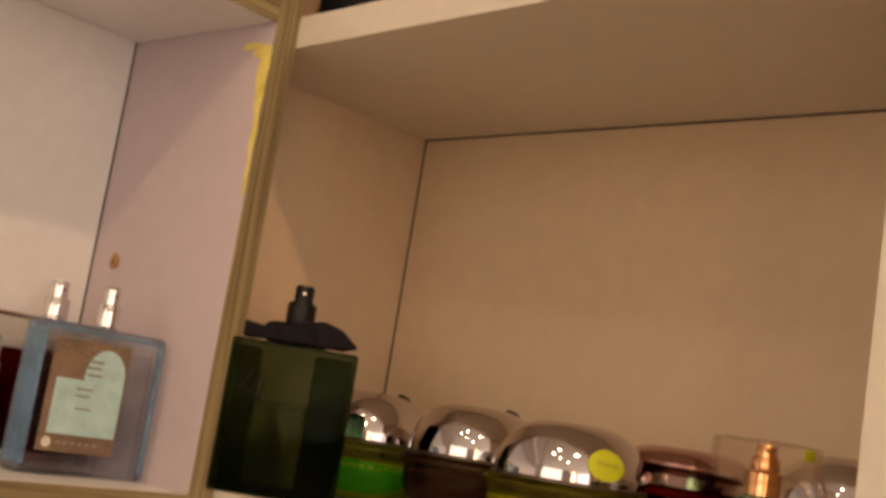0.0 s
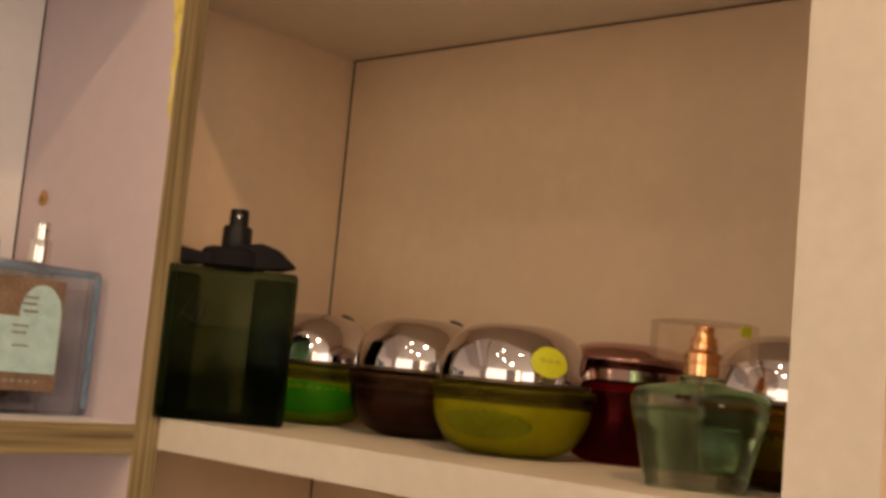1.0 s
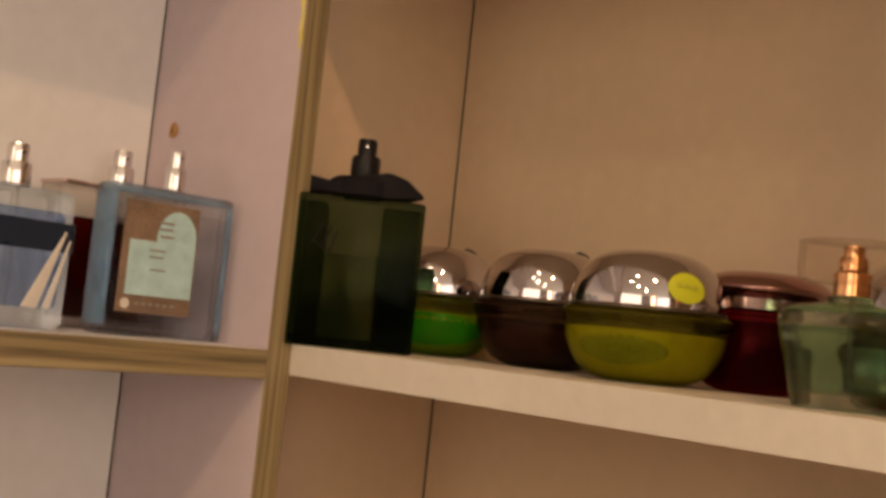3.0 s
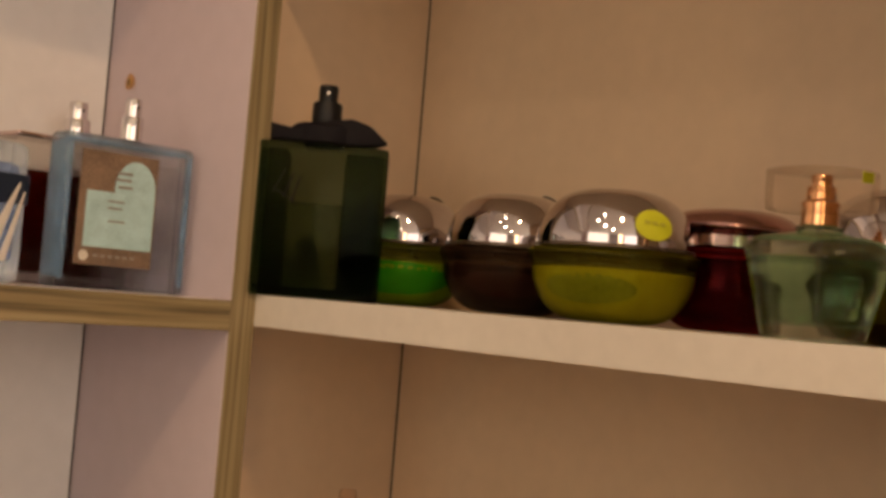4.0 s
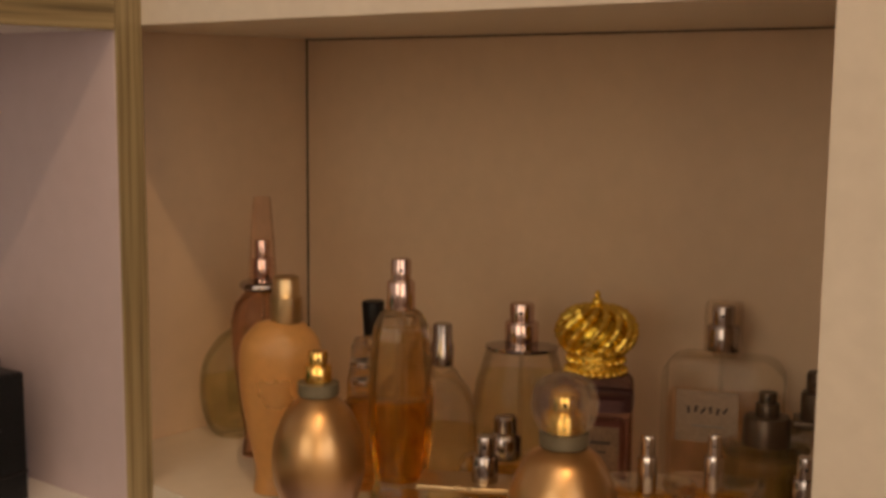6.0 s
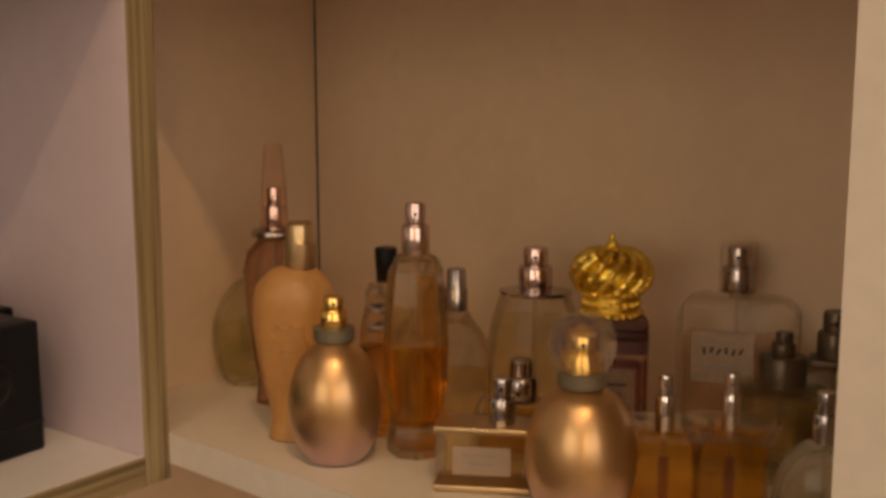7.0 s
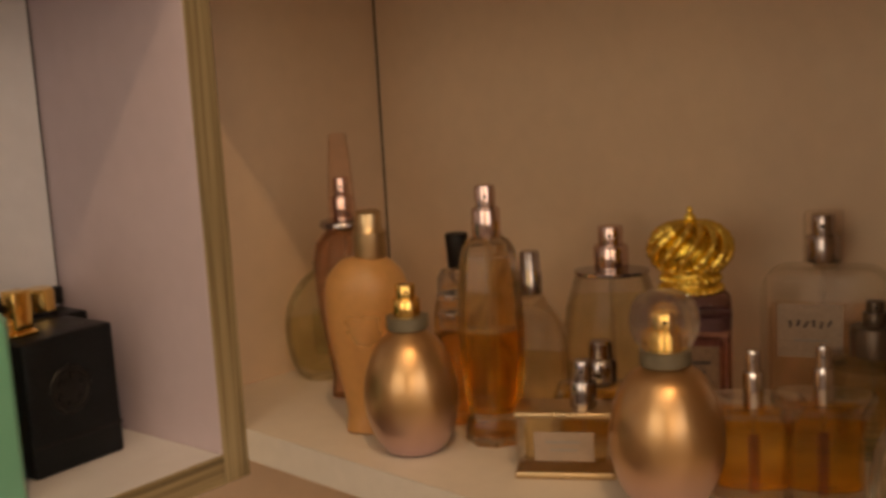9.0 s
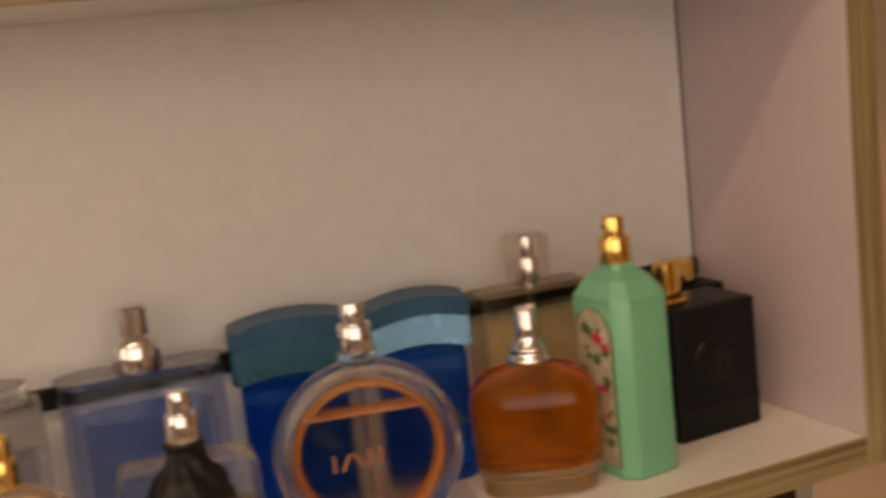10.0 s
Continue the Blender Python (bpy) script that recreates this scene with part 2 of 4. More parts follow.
M_LAMP.node_tree.nodes["Principled BSDF"].inputs["Emission Strength"].default_value = 60


# ---- builders ----
def link(name, bm, material, smooth=False):
    me = bpy.data.meshes.new(name)
    bmesh.ops.recalc_face_normals(bm, faces=bm.faces)
    bm.to_mesh(me)
    bm.free()
    me.materials.append(material)
    if smooth:
        me.shade_smooth()
        me.set_sharp_from_angle(angle=radians(38))
    return new(name, me)


def part(name, bm, material, parent, label="", smooth=True, at=None):
    ob = link(name, bm, material, smooth)
    ob.parent = parent
    if at is not None:
        ob.matrix_basis = at
    return tagged(ob, label)


def thing(name, label, category, x, y, z, yaw=0.0, group="", kind=""):
    e = new(name)
    e.empty_display_size = 0.02
    e.matrix_world = pose(x, y, z, 0, 0, yaw)
    return tagged(e, label, category, group, kind)


def box(x0, y0, z0, x1, y1, z1, bevel=0.0, seg=2):
    bm = bmesh.new()
    bmesh.ops.create_cube(bm, size=1)
    bmesh.ops.scale(bm, vec=(x1 - x0, y1 - y0, z1 - z0), verts=bm.verts)
    bmesh.ops.translate(bm, vec=((x0 + x1) / 2, (y0 + y1) / 2, (z0 + z1) / 2), verts=bm.verts)
    if bevel:
        bmesh.ops.bevel(bm, geom=bm.edges[:], offset=bevel, segments=seg, affect="EDGES", profile=0.5)
    return bm


def block(w, d, z0, z1, bevel=0.002, seg=3):
    return box(-w / 2, -d / 2, z0, w / 2, d / 2, z1, bevel, seg)


def lathe(profile, seg=40, sx=1.0, sy=1.0, wob=None):
    """Turns (radius, height) pairs round z; ends are closed. wob(angle, height) scales the radius."""
    bm = bmesh.new()
    rings = []
    for r, z in profile:
        if r < 1e-5:
            rings.append([bm.verts.new((0, 0, z))])
        else:
            ring = []
            for i in range(seg):
                a = 2 * math.pi * i / seg
                k = r * (wob(a, z) if wob else 1)
                ring.append(bm.verts.new((k * math.cos(a) * sx, k * math.sin(a) * sy, z)))
            rings.append(ring)
    for a, b in zip(rings, rings[1:]):
        if len(a) == 1 and len(b) == 1:
            continue
        for i in range(seg):
            j = (i + 1) % seg
            if len(a) == 1:
                bm.faces.new((a[0], b[i], b[j]))
            elif len(b) == 1:
                bm.faces.new((a[i], b[0], a[j]))
            else:
                bm.faces.new((a[i], b[i], b[j], a[j]))
    for ring in (rings[0], rings[-1]):
        if len(ring) > 1:
            bm.faces.new(ring)
    return bm


def curve(points, n=10):
    """Smooth (radius, height) profile through a few points."""
    out = []
    p = [points[0], *points, points[-1]]
    for i in range(1, len(p) - 2):
        for k in range(n):
            u = k / n
            q = []
            for c in (0, 1):
                a, b, d, e = p[i - 1][c], p[i][c], p[i + 1][c], p[i + 2][c]
                q.append(0.5 * (2 * b + (d - a) * u + (2 * a - 5 * b + 4 * d - e) * u * u + (3 * b - a - 3 * d + e) * u ** 3))
            out.append((max(q[0], 0.0), q[1]))
    out.append(points[-1])
    return out


def prism(outline, z0, z1, bevel=0.0015, top=1.0):
    """Upright prism over an outline; top scales its upper end."""
    bm = bmesh.new()
    lo = [bm.verts.new((x, y, z0)) for x, y in outline]
    hi = [bm.verts.new((x * top, y * top, z1)) for x, y in outline]
    bm.faces.new(lo[::-1])
    bm.faces.new(hi)
    n = len(lo)
    for i in range(n):
        bm.faces.new((lo[i], lo[(i + 1) % n], hi[(i + 1) % n], hi[i]))
    if bevel:
        bmesh.ops.bevel(bm, geom=bm.edges[:], offset=bevel, segments=2, affect="EDGES", profile=0.5)
    return bm


def plate(outline, thick, bevel=0.0008):
    """Standing plate: an outline in x and z, given thickness along y (0 to thick)."""
    bm = bmesh.new()
    f = [bm.verts.new((x, 0, z)) for x, z in outline]
    b = [bm.verts.new((x, thick, z)) for x, z in outline]
    bm.faces.new(f)
    bm.faces.new(b[::-1])
    n = len(f)
    for i in range(n):
        bm.faces.new((f[i], b[i], b[(i + 1) % n], f[(i + 1) % n]))
    if bevel:
        bmesh.ops.bevel(bm, geom=bm.edges[:], offset=bevel, segments=2, affect="EDGES", profile=0.5)
    return bm


def chamfered(w, d, c):
    a, b = w / 2, d / 2
    return [(-a + c, -b), (a - c, -b), (a, -b + c), (a, b - c), (a - c, b), (-a + c, b), (-a, b - c), (-a, -b + c)]


def sprayer(parent, x, y, z, r, h, metal, collar=None, label=""):
    """Collar, stem and push-button of a pump; h is its whole height."""
    at = pose(x, y, z)
    part("spray_collar", lathe([(r * 1.25, 0), (r * 1.3, h * 0.06), (r * 1.3, h * 0.5), (r * 1.18, h * 0.56), (r * 0.5, h * 0.57)], 28), collar or metal, parent, label, at=at)
    knob = part("spray_button", lathe([(r * 0.9, h * 0.5), (r * 0.95, h * 0.9), (r * 0.85, h * 0.98), (0, h)], 28), metal, parent, at=at)
    part("nozzle_hole", lathe([(r * 0.16, 0), (r * 0.16, r * 0.12), (0, r * 0.13)], 10), M_BLACK, knob, at=pose(0, -r * 0.86, h * 0.78, 90))
    part("dip_tube", lathe([(0.0009, 0), (0.0009, z * 0.8)], 8), M_FROST, parent, at=pose(x, y, z * 0.15))


def bar_text(parent, name, rows, y, material):
    """Unreadable print: rows of short bars (x0, x1, z, height) standing on a plane y."""
    for x0, x1, z, h in rows:
        part(name, box(x0, y, z, x1, y + 0.0004, z + h), material, parent, smooth=False)


# ---- room ----
def slab(name, label, a, b, material):
    return tagged(link(name, box(*a, *b), material), label, name.split("_")[0], kind="structure")


slab("floor", "plain beige shop floor tiles", (-2.6, -2.4, -0.10), (0.80, 0.95, 0.0), M_FLOOR)
slab("ceiling", "plain pale painted ceiling with spot lamps", (-2.6, -2.4, 2.50), (0.80, 0.95, 2.60), M_CEIL)
slab("wall_north", "plain wall behind the shelf units, shade put in its dark brown", (-2.6, 0.85, 0.0), (0.80, 0.95, 2.50), M_SHADEWALL)
slab("wall_east", "plain cream wall behind the shelf units", (0.70, -2.4, 0.0), (0.80, 0.85, 2.50), M_WALL)
slab("wall_south", "plain taupe wall across the room", (-2.6, -2.5, 0.0), (0.80, -2.4, 2.50), M_DARKWALL)
slab("wall_west", "plain taupe wall across the room", (-2.7, -2.4, 0.0), (-2.6, 0.85, 2.50), M_DARKWALL)
for sx, sy, power, tint in SPOTS:
    spot = thing("ceiling_spot", "small round lit ceiling spot lamp", "lamp", sx, sy, 2.474, group="ceiling spots")
    part("bezel", lathe([(0.034, 0.004), (0.045, 0.004), (0.047, 0.026), (0.034, 0.026)], 32), M_SILVER, spot)
    part("lens", lathe([(0.030, 0.010), (0.030, 0.024), (0, 0.024)], 32), M_LAMP, spot, "glowing lamp lens")
# glowing faces, cases and posts of the added fill panels, out of view
M_FILLFACE = bpy.data.materials.new("lit_fill_face")
M_FILLFACE.use_nodes = True
M_FILLFACE.node_tree.nodes["Principled BSDF"].inputs["Emission Color"].default_value = (1.0, 0.80, 0.62, 1)
M_FILLFACE.node_tree.nodes["Principled BSDF"].inputs["Emission Strength"].default_value = 1.0
for place, turn, size, power, tint in FILL_PANELS:
    lit = tagged(new("fill_panel"), "unseen glowing fill panel added on the far side", "light box")
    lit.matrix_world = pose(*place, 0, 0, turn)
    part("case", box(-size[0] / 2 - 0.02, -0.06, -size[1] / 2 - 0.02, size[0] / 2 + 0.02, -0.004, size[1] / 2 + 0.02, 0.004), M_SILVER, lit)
    part("face", box(-size[0] / 2, -0.003, -size[1] / 2, size[0] / 2, 0.004, size[1] / 2, 0.001, 1), M_FILLFACE, lit, "glowing face")
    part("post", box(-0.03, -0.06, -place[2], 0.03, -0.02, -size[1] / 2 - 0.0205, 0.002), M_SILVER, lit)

# ---- left shelf unit, opening towards -y ----
unit_l = thing("shelf_unit", "white shelf unit with wood-grain front edges", "shelf unit", 0, 0, 0)
LX0, LX1, LF, LB = -0.62, 0.430, 0.633, 0.764
LZ = 1.0495
sp = part("side_panel", box(LX1, LF + 0.0012, LZ, LX1 + 0.016, LB + 0.012, 2.1, 0.0004, 1), M_PINKLIT, unit_l, "white side panel with lilac light in its colour", smooth=False)
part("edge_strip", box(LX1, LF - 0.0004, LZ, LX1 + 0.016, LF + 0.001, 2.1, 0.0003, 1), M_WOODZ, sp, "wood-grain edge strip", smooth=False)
part("side_panel", box(LX0 - 0.016, LF, LZ, LX0, LB + 0.012, 2.1, 0.0004, 1), M_PINKLIT, unit_l, smooth=False)
part("back_panel", box(LX0, LB, LZ, LX1 - 0.0011, 0.850, 2.1), M_WHITE, unit_l, smooth=False)
for top in (1.065, 1.319, 1.592, 1.86):
    sh = part("shelf", box(LX0, LF + 0.0012, top - 0.0155, LX1 - 0.0003, LB - 0.0008, top, 0.0004, 1), M_WHITE, unit_l, smooth=False)
    part("edge_strip", box(LX0, LF - 0.0004, top - 0.0155, LX1 - 0.0003, LF + 0.001, top, 0.0003, 1), M_WOODX, sh, "wood-grain edge strip", smooth=False)
part("joint_gap", box(LX1 - 0.0013, LB - 0.0001, LZ, LX1 - 0.0003, LB + 0.0004, 2.1), M_GAP, unit_l, "dark open joint", smooth=False)
# screw hole and dried glue on the side panel
scr = thing("screw", "brass screw sunk in a chipped hole", "screw", LX1 - 0.0002, 0.741, 1.439)
part("chipped_rim", lathe([(0.0042, 0), (0.0048, 0.0003), (0, 0.0006)], 14, wob=lambda a, z: 1 + 0.08 * math.sin(3 * a + 1)), M_PLUG, scr, at=pose(0, 0, 0, 0, -90))
part("screw_head", lathe([(0.0026, 0), (0.0024, 0.0009), (0, 0.0013)], 14), M_SCREW, scr, at=pose(0, 0, 0, 0, -90))
part("screw_slot", box(-0.0016, -0.00035, 0.0011, 0.0016, 0.00035, 0.0015), M_BLACK, scr, at=pose(0, 0, 0, 0, -90))
glue = bmesh.new()
for cy, cz, ry, rz in ((0.637, 1.545, 0.0045, 0.020), (0.640, 1.560, 0.008, 0.004), (0.650, 1.564, 0.009, 0.0022), (0.6355, 1.515, 0.0025, 0.016), (0.635, 1.49, 0.0016, 0.012)):
    v = [glue.verts.new((LX1 - 0.0004, cy + ry * math.cos(a) * (1 + 0.2 * math.sin(5 * a + cz * 90)), cz + rz * math.sin(a))) for a in [i * math.pi / 12 for i in range(24)]]
    c = glue.verts.new((LX1 - 0.0009, cy, cz))
    for i in range(24):
        glue.faces.new((v[i], v[(i + 1) % 24], c))
tagged(link("glue_smear", glue, M_GLUE, True), "dried yellow glue smear on the side panel", "glue stain")
strip = thing("back_strip", "black plastic strip along the shelf back", "strip", 0, 0, 0)
part("strip_bar", box(LX0, LB - 0.006, 1.131, LX1 - 0.002, LB - 0.0008, 1.141, 0.0006, 1), M_BLACK, strip)

# ---- right shelf units, opening towards -x ----


def front_x(y):
    return 0.4455 - 0.085 * (0.633 - y)


def back_x(y):
    return 0.6205 - 0.040 * (0.687 - y)


def slab4(plan, z0, z1):
    """An upright block over four plan corners."""
    bm = bmesh.new()
    lo = [bm.verts.new((x, y, z0)) for x, y in plan]
    hi = [bm.verts.new((x, y, z1)) for x, y in plan]
    bm.faces.new(lo)
    bm.faces.new(hi)
    for i in range(4):
        bm.faces.new((lo[i], lo[(i + 1) % 4], hi[(i + 1) % 4], hi[i]))
    return bm


def right_unit(y0, y1, label, divider=0.016, far_side=True):
    """A unit whose inner width runs from y0 to y1 at its front; it stands a few degrees askew to the other unit."""
    u = thing("shelf_unit", label, "shelf unit", 0, 0, 0)
    deep, lean = 0.195, -0.060 * 0.195
    for ya, yb in ((y1, y1 + 0.016), (y0 - divider, y0))[0 if far_side else 1:]:
        fa, fb = front_x(ya), front_x(yb)
        s = part("side_panel", slab4([(fa, ya), (fb, yb), (fb + deep, yb + lean), (fa + deep, ya + lean)], 0.0, 2.1), M_CREAM, u, smooth=False)
        part("edge_strip", slab4([(fa - 0.0012, ya), (fb - 0.0012, yb), (fb - 0.0001, yb), (fa - 0.0001, ya)], 0.0, 2.1), M_EDGE, s, "white edge strip", smooth=False)
    b0, b1 = y0 - 0.0105, y1 - 0.0108
    part("back_panel", slab4([(back_x(b0), b0), (back_x(b1), b1), (back_x(b1) + 0.008, b1), (back_x(b0) + 0.008, b0)], 0.0, 2.1), M_CREAM, u, smooth=False)
    part("joint_gap", slab4([(back_x(b1) - 0.0003, b1 - 0.0006), (back_x(b1) - 0.0003, b1 + 0.0007), (back_x(b1) + 0.003, b1 + 0.0007), (back_x(b1) + 0.003, b1 - 0.0006)], 0.0, 2.1), M_GAP, u, "dark open joint", smooth=False)
    for top, th in ((0.80, 0.016), (1.074, 0.0165), (1.3230, 0.0163), (1.585, 0.018), (1.86, 0.016)):
        f0, f1 = front_x(y0), front_x(y1)
        sh = part("shelf", slab4([(f0 + 0.0013, y0 + 0.0004), (f1 + 0.0013, y1 - 0.0005), (back_x(b1) - 0.0008, b1 + 0.0002), (back_x(b0) - 0.0008, b0 + 0.001)], top - th, top), M_SHELF, u, smooth=False)
        part("edge_strip", slab4([(f0, y0 + 0.0004), (f1, y1 - 0.0005), (f1 + 0.0012, y1 - 0.0005), (f0 + 0.0012, y0 + 0.0004)], top - th, top), M_EDGE, sh, "white edge strip", smooth=False)
        part("joint_gap", slab4([(back_x(b0) - 0.0010, b0 + 0.002), (back_x(b1) - 0.0010, b1 - 0.001), (back_x(b1) + 0.0004, b1 - 0.001), (back_x(b0) + 0.0004, b0 + 0.002)], top - th - 0.0008, top - th - 0.0002), M_GAP, sh, "dark joint line", smooth=False)
    return u


right_unit(0.281, 0.698, "cream shelf unit with white front edges, filled with bottles", divider=0.032)
right_unit(-0.14, 0.2488, "cream shelf unit beside the filled one, empty", far_side=False)

# ================= upper right shelf =================
ZU = 1.3232


def tall_green(x, y, yaw):
    t = thing("perfume_bottle", "dark green glass perfume bottle with black ribbon bow", "perfume bottle", x, y, ZU, yaw)
    part("bottle_body", prism(chamfered(0.070, 0.034, 0.004), 0, 0.081, 0.0015), M_GREENDARK, t)
    part("perfume", prism(chamfered(0.062, 0.026, 0.004), 0.006, 0.050, 0.001), M_GREENLIQ, t, "dark green perfume")
    for x0, x1 in ((0.0125, 0.0325), (-0.0325, -0.0175)):
        part("side_facet", box(x0, -0.0145, 0.004, x1, 0.0145, 0.077, 0.0015), M_GREENFACET, t, "darker glass facet")
    part("bottle_base", block(0.064, 0.028, 0.0012, 0.0055, 0.001), M_GREENDARK, t)
    part("neck", lathe([(0.010, 0.080), (0.010, 0.086)], 24), M_BLACK, t)
    # ribbon bow: band, two loops and pointed tails
    part("ribbon_band", lathe([(0.012, 0.0815), (0.0145, 0.083), (0.0145, 0.091), (0.012, 0.093)], 32, 1.25, 0.9), M_RIBBON, t)
    for s in (-1, 1):
        bow = [(0, 0.0835), (0.012 * s, 0.0825), (0.026 * s, 0.0825), (0.0340 * s, 0.0850), (0.024 * s, 0.0935), (0.014 * s, 0.0965), (0, 0.094)]
        if s < 0:
            bow = [(0, 0.085), (-0.012, 0.0835), (-0.026, 0.082), (-0.034, 0.084), (-0.035, 0.0945), (-0.029, 0.090), (-0.018, 0.088), (-0.010, 0.0915), (0, 0.0925)]
        part("ribbon_tail", plate(bow, 0.012, 0.0012), M_RIBBON, t, at=pose(0, -0.010, 0))
    part("spray_collar", lathe([(0.0070, 0.090), (0.0080, 0.092), (0.0080, 0.1035), (0.0072, 0.105), (0.004, 0.105)], 28), M_BLACK, t)
    k = part("spray_button", lathe([(0.0052, 0.104), (0.0052, 0.113), (0.0046, 0.1145), (0, 0.1145)], 28), M_BLACK, t)
    part("nozzle_hole", lathe([(0.0008, 0), (0.0008, 0.0006), (0, 0.0007)], 10), M_SILVER, k, at=pose(0, -0.005, 0.110, 90))
    # faint engraved script strokes
    for i, (a, b, c) in enumerate(((-0.021, 0.060, 24), (-0.016, 0.058, 20), (-0.012, 0.056, 15), (-0.018, 0.053, -60))):
        part("engraved_stroke", box(-0.0004, -0.0003, -0.007, 0.0004, 0, 0.007, 0.0001, 1), M_RIBBON, t, at=pose(a, -0.0172, b, 0, c, 0))


DOME = [(0.0363, 0.0354), (0.0358, 0.041), (0.0325, 0.050), (0.0255, 0.0575), (0.0150, 0.0615), (0.005, 0.0605), (0, 0.0585)]
BELLY = [(0, 0.0), (0.018, 0.0004), (0.0292, 0.0055), (0.0356, 0.0155), (0.0372, 0.0245), (0.0366, 0.0335), (0, 0.0337)]
BOWL = [(0, 0.0015), (0.0172, 0.0019), (0.0280, 0.0068), (0.0342, 0.0165), (0.0352, 0.0225), (0.0325, 0.0245), (0.020, 0.0225), (0, 0.0220)]


def decal(points, azimuth, spread, z, half, lift=0.0004):
    """A thin round print that follows a turned profile; azimuth in degrees from the front, spread in radians."""
    prof = curve(points, 8)
    top = max(range(len(prof)), key=lambda k: prof[k][1])
    prof = prof[:top + 1]
    bm = bmesh.new()
    rows = []
    for j in range(1, 9):
        ring = []
        for i in range(28):
            a, rr = 2 * math.pi * i / 28, j / 8
            az = radians(azimuth) + spread * rr * math.cos(a)
            zz = z + half * rr * math.sin(a)
            k = min(max(n for n in range(len(prof)) if prof[n][1] <= zz), len(prof) - 2)
            (r0, z0), (r1, z1) = prof[k], prof[k + 1]
            radius = r0 + (r1 - r0) * (zz - z0) / (z1 - z0) + lift
            ring.append(bm.verts.new((radius * math.sin(az), -radius * math.cos(az), zz)))
        rows.append(ring)
    for a, b in zip(rows, rows[1:]):
        for i in range(28):
            bm.faces.new((a[i], a[(i + 1) % 28], b[(i + 1) % 28], b[i]))
    bm.faces.new(rows[0])
    return bm


def apple(x, y, yaw, shell, bowl, oval, label, sticker=False, wide=1.03, tall=1.05, spread=0.66, half=0.0066):
    """Squat apple-shaped bottle: glass lower half with a coloured bowl inside, metal dome above."""
    t = thing("perfume_bottle", label, "perfume bottle", x, y, ZU, yaw, "apple-shaped bottles")
    t.scale = (wide, wide, tall)
    part("bottle_body", lathe(curve(BELLY, 6), 48), shell, t)
    b = part("inner_bowl", lathe(curve(BOWL, 6), 48), bowl, t, "coloured bowl seen through the glass")
    part("oval_print", decal(BOWL[:5], -14, spread, 0.0150, half, 0.0002), oval, b)
    part("trim_ring", lathe([(0.0360, 0.0336), (0.0365, 0.0338), (0.0365, 0.0350), (0.0360, 0.0354)], 48), M_DARKCOL, t)
    d = part("dome_cap", lathe(curve(DOME, 8), 56), M_CHROME, t, "mirror-polished metal dome")
    if not sticker:
        part("spray_button", lathe([(0.0040, 0), (0.0044, 0.0012), (0.0030, 0.0020), (0, 0.0021)], 18), M_BLACK, t, "small black spray button", at=pose(0.0165, -0.0030, 0.0600, 18, 18, 0))
    hole = part("spray_hole", lathe([(0.0034, 0), (0.0036, 0.0008), (0.0018, 0.0010)], 16), M_SMOKE, d, at=pose(-0.0135, -0.0280, 0.0493, 52, 0, -24))
    if sticker:
        st = part("sticker", decal(DOME, 33, 0.262, 0.0448, 0.0070), M_STICK, t, "round yellow price sticker")
        for a, z in ((27, 0.0458), (33, 0.0455), (39, 0.0452)):
            R = 0.0361 if z > 0.0454 else 0.0363
            part("sticker_print", box(-0.0013, -0.0002, -0.0009, 0.0013, 0.0002, 0.0009), M_STICKINK, st, at=pose(R * math.sin(radians(a)) * 0.978, -R * math.cos(radians(a)) * 0.978, z, -32, 0, a))
    return t


tall_green(0.473, 0.620, -46)
apple(0.559, 0.636, -40, M_GREENBAND, M_LIME, M_GREEN, "apple-shaped bottle with chrome dome and bright green base", wide=1.0, spread=1.05, half=0.0088)
apple(0.556, 0.551, -45, M_SMOKEGL, M_BROWNBOWL, M_REDPRINT, "apple-shaped bottle with chrome dome and smoky brown base")
apple(0.5155, 0.4595, -62, M_OLIVEGL, M_YELLOWGL, M_OVAL, "apple-shaped bottle with yellow price sticker on its chrome dome", True, tall=1.01)
apple(0.540, 0.331, -70, M_GOLDGL, M_GOLDBOWL, M_OVAL, "apple-shaped bottle with chrome dome and olive gold base", wide=1.0)

red = thing("perfume_bottle", "dark red glass apple bottle with dished smoky metal lid", "perfume bottle", 0.570, 0.428, ZU, -70)
part("bottle_body", lathe(curve([(0, 0.0), (0.020, 0.0004), (0.030, 0.008), (0.0335, 0.020), (0.0315, 0.034), (0.0285, 0.040), (0, 0.0402)], 6), 44), M_REDGL, red)
part("perfume", lathe(curve([(0, 0.004), (0.018, 0.005), (0.027, 0.012), (0.0300, 0.024), (0.0270, 0.034), (0, 0.0342)], 6), 40), liquid("dark_red_perfume", (0.45, 0.05, 0.06)), red)
part("metal_ring", lathe([(0.0275, 0.0402), (0.0290, 0.0405), (0.0295, 0.0455), (0.0280, 0.0462)], 44), M_ROSEMET, red, "rosy metal collar ring")
part("dished_lid", lathe(curve([(0.0280, 0.0462), (0.0325, 0.0490), (0.0330, 0.0512), (0.0275, 0.0562), (0.0170, 0.0590), (0.007, 0.0565), (0, 0.0550)], 6), 44), mat("red_smoky_metal", (0.46, 0.27, 0.26), 0.12, 1.0, var=0.06), red, "red-tinted polished lid")

mint = thing("perfume_bottle", "tapered mint green glass bottle with clear disc cap", "perfume bottle", 0.474, 0.341, ZU, -62)
mint.scale = (1.0, 1.0, 0.965)


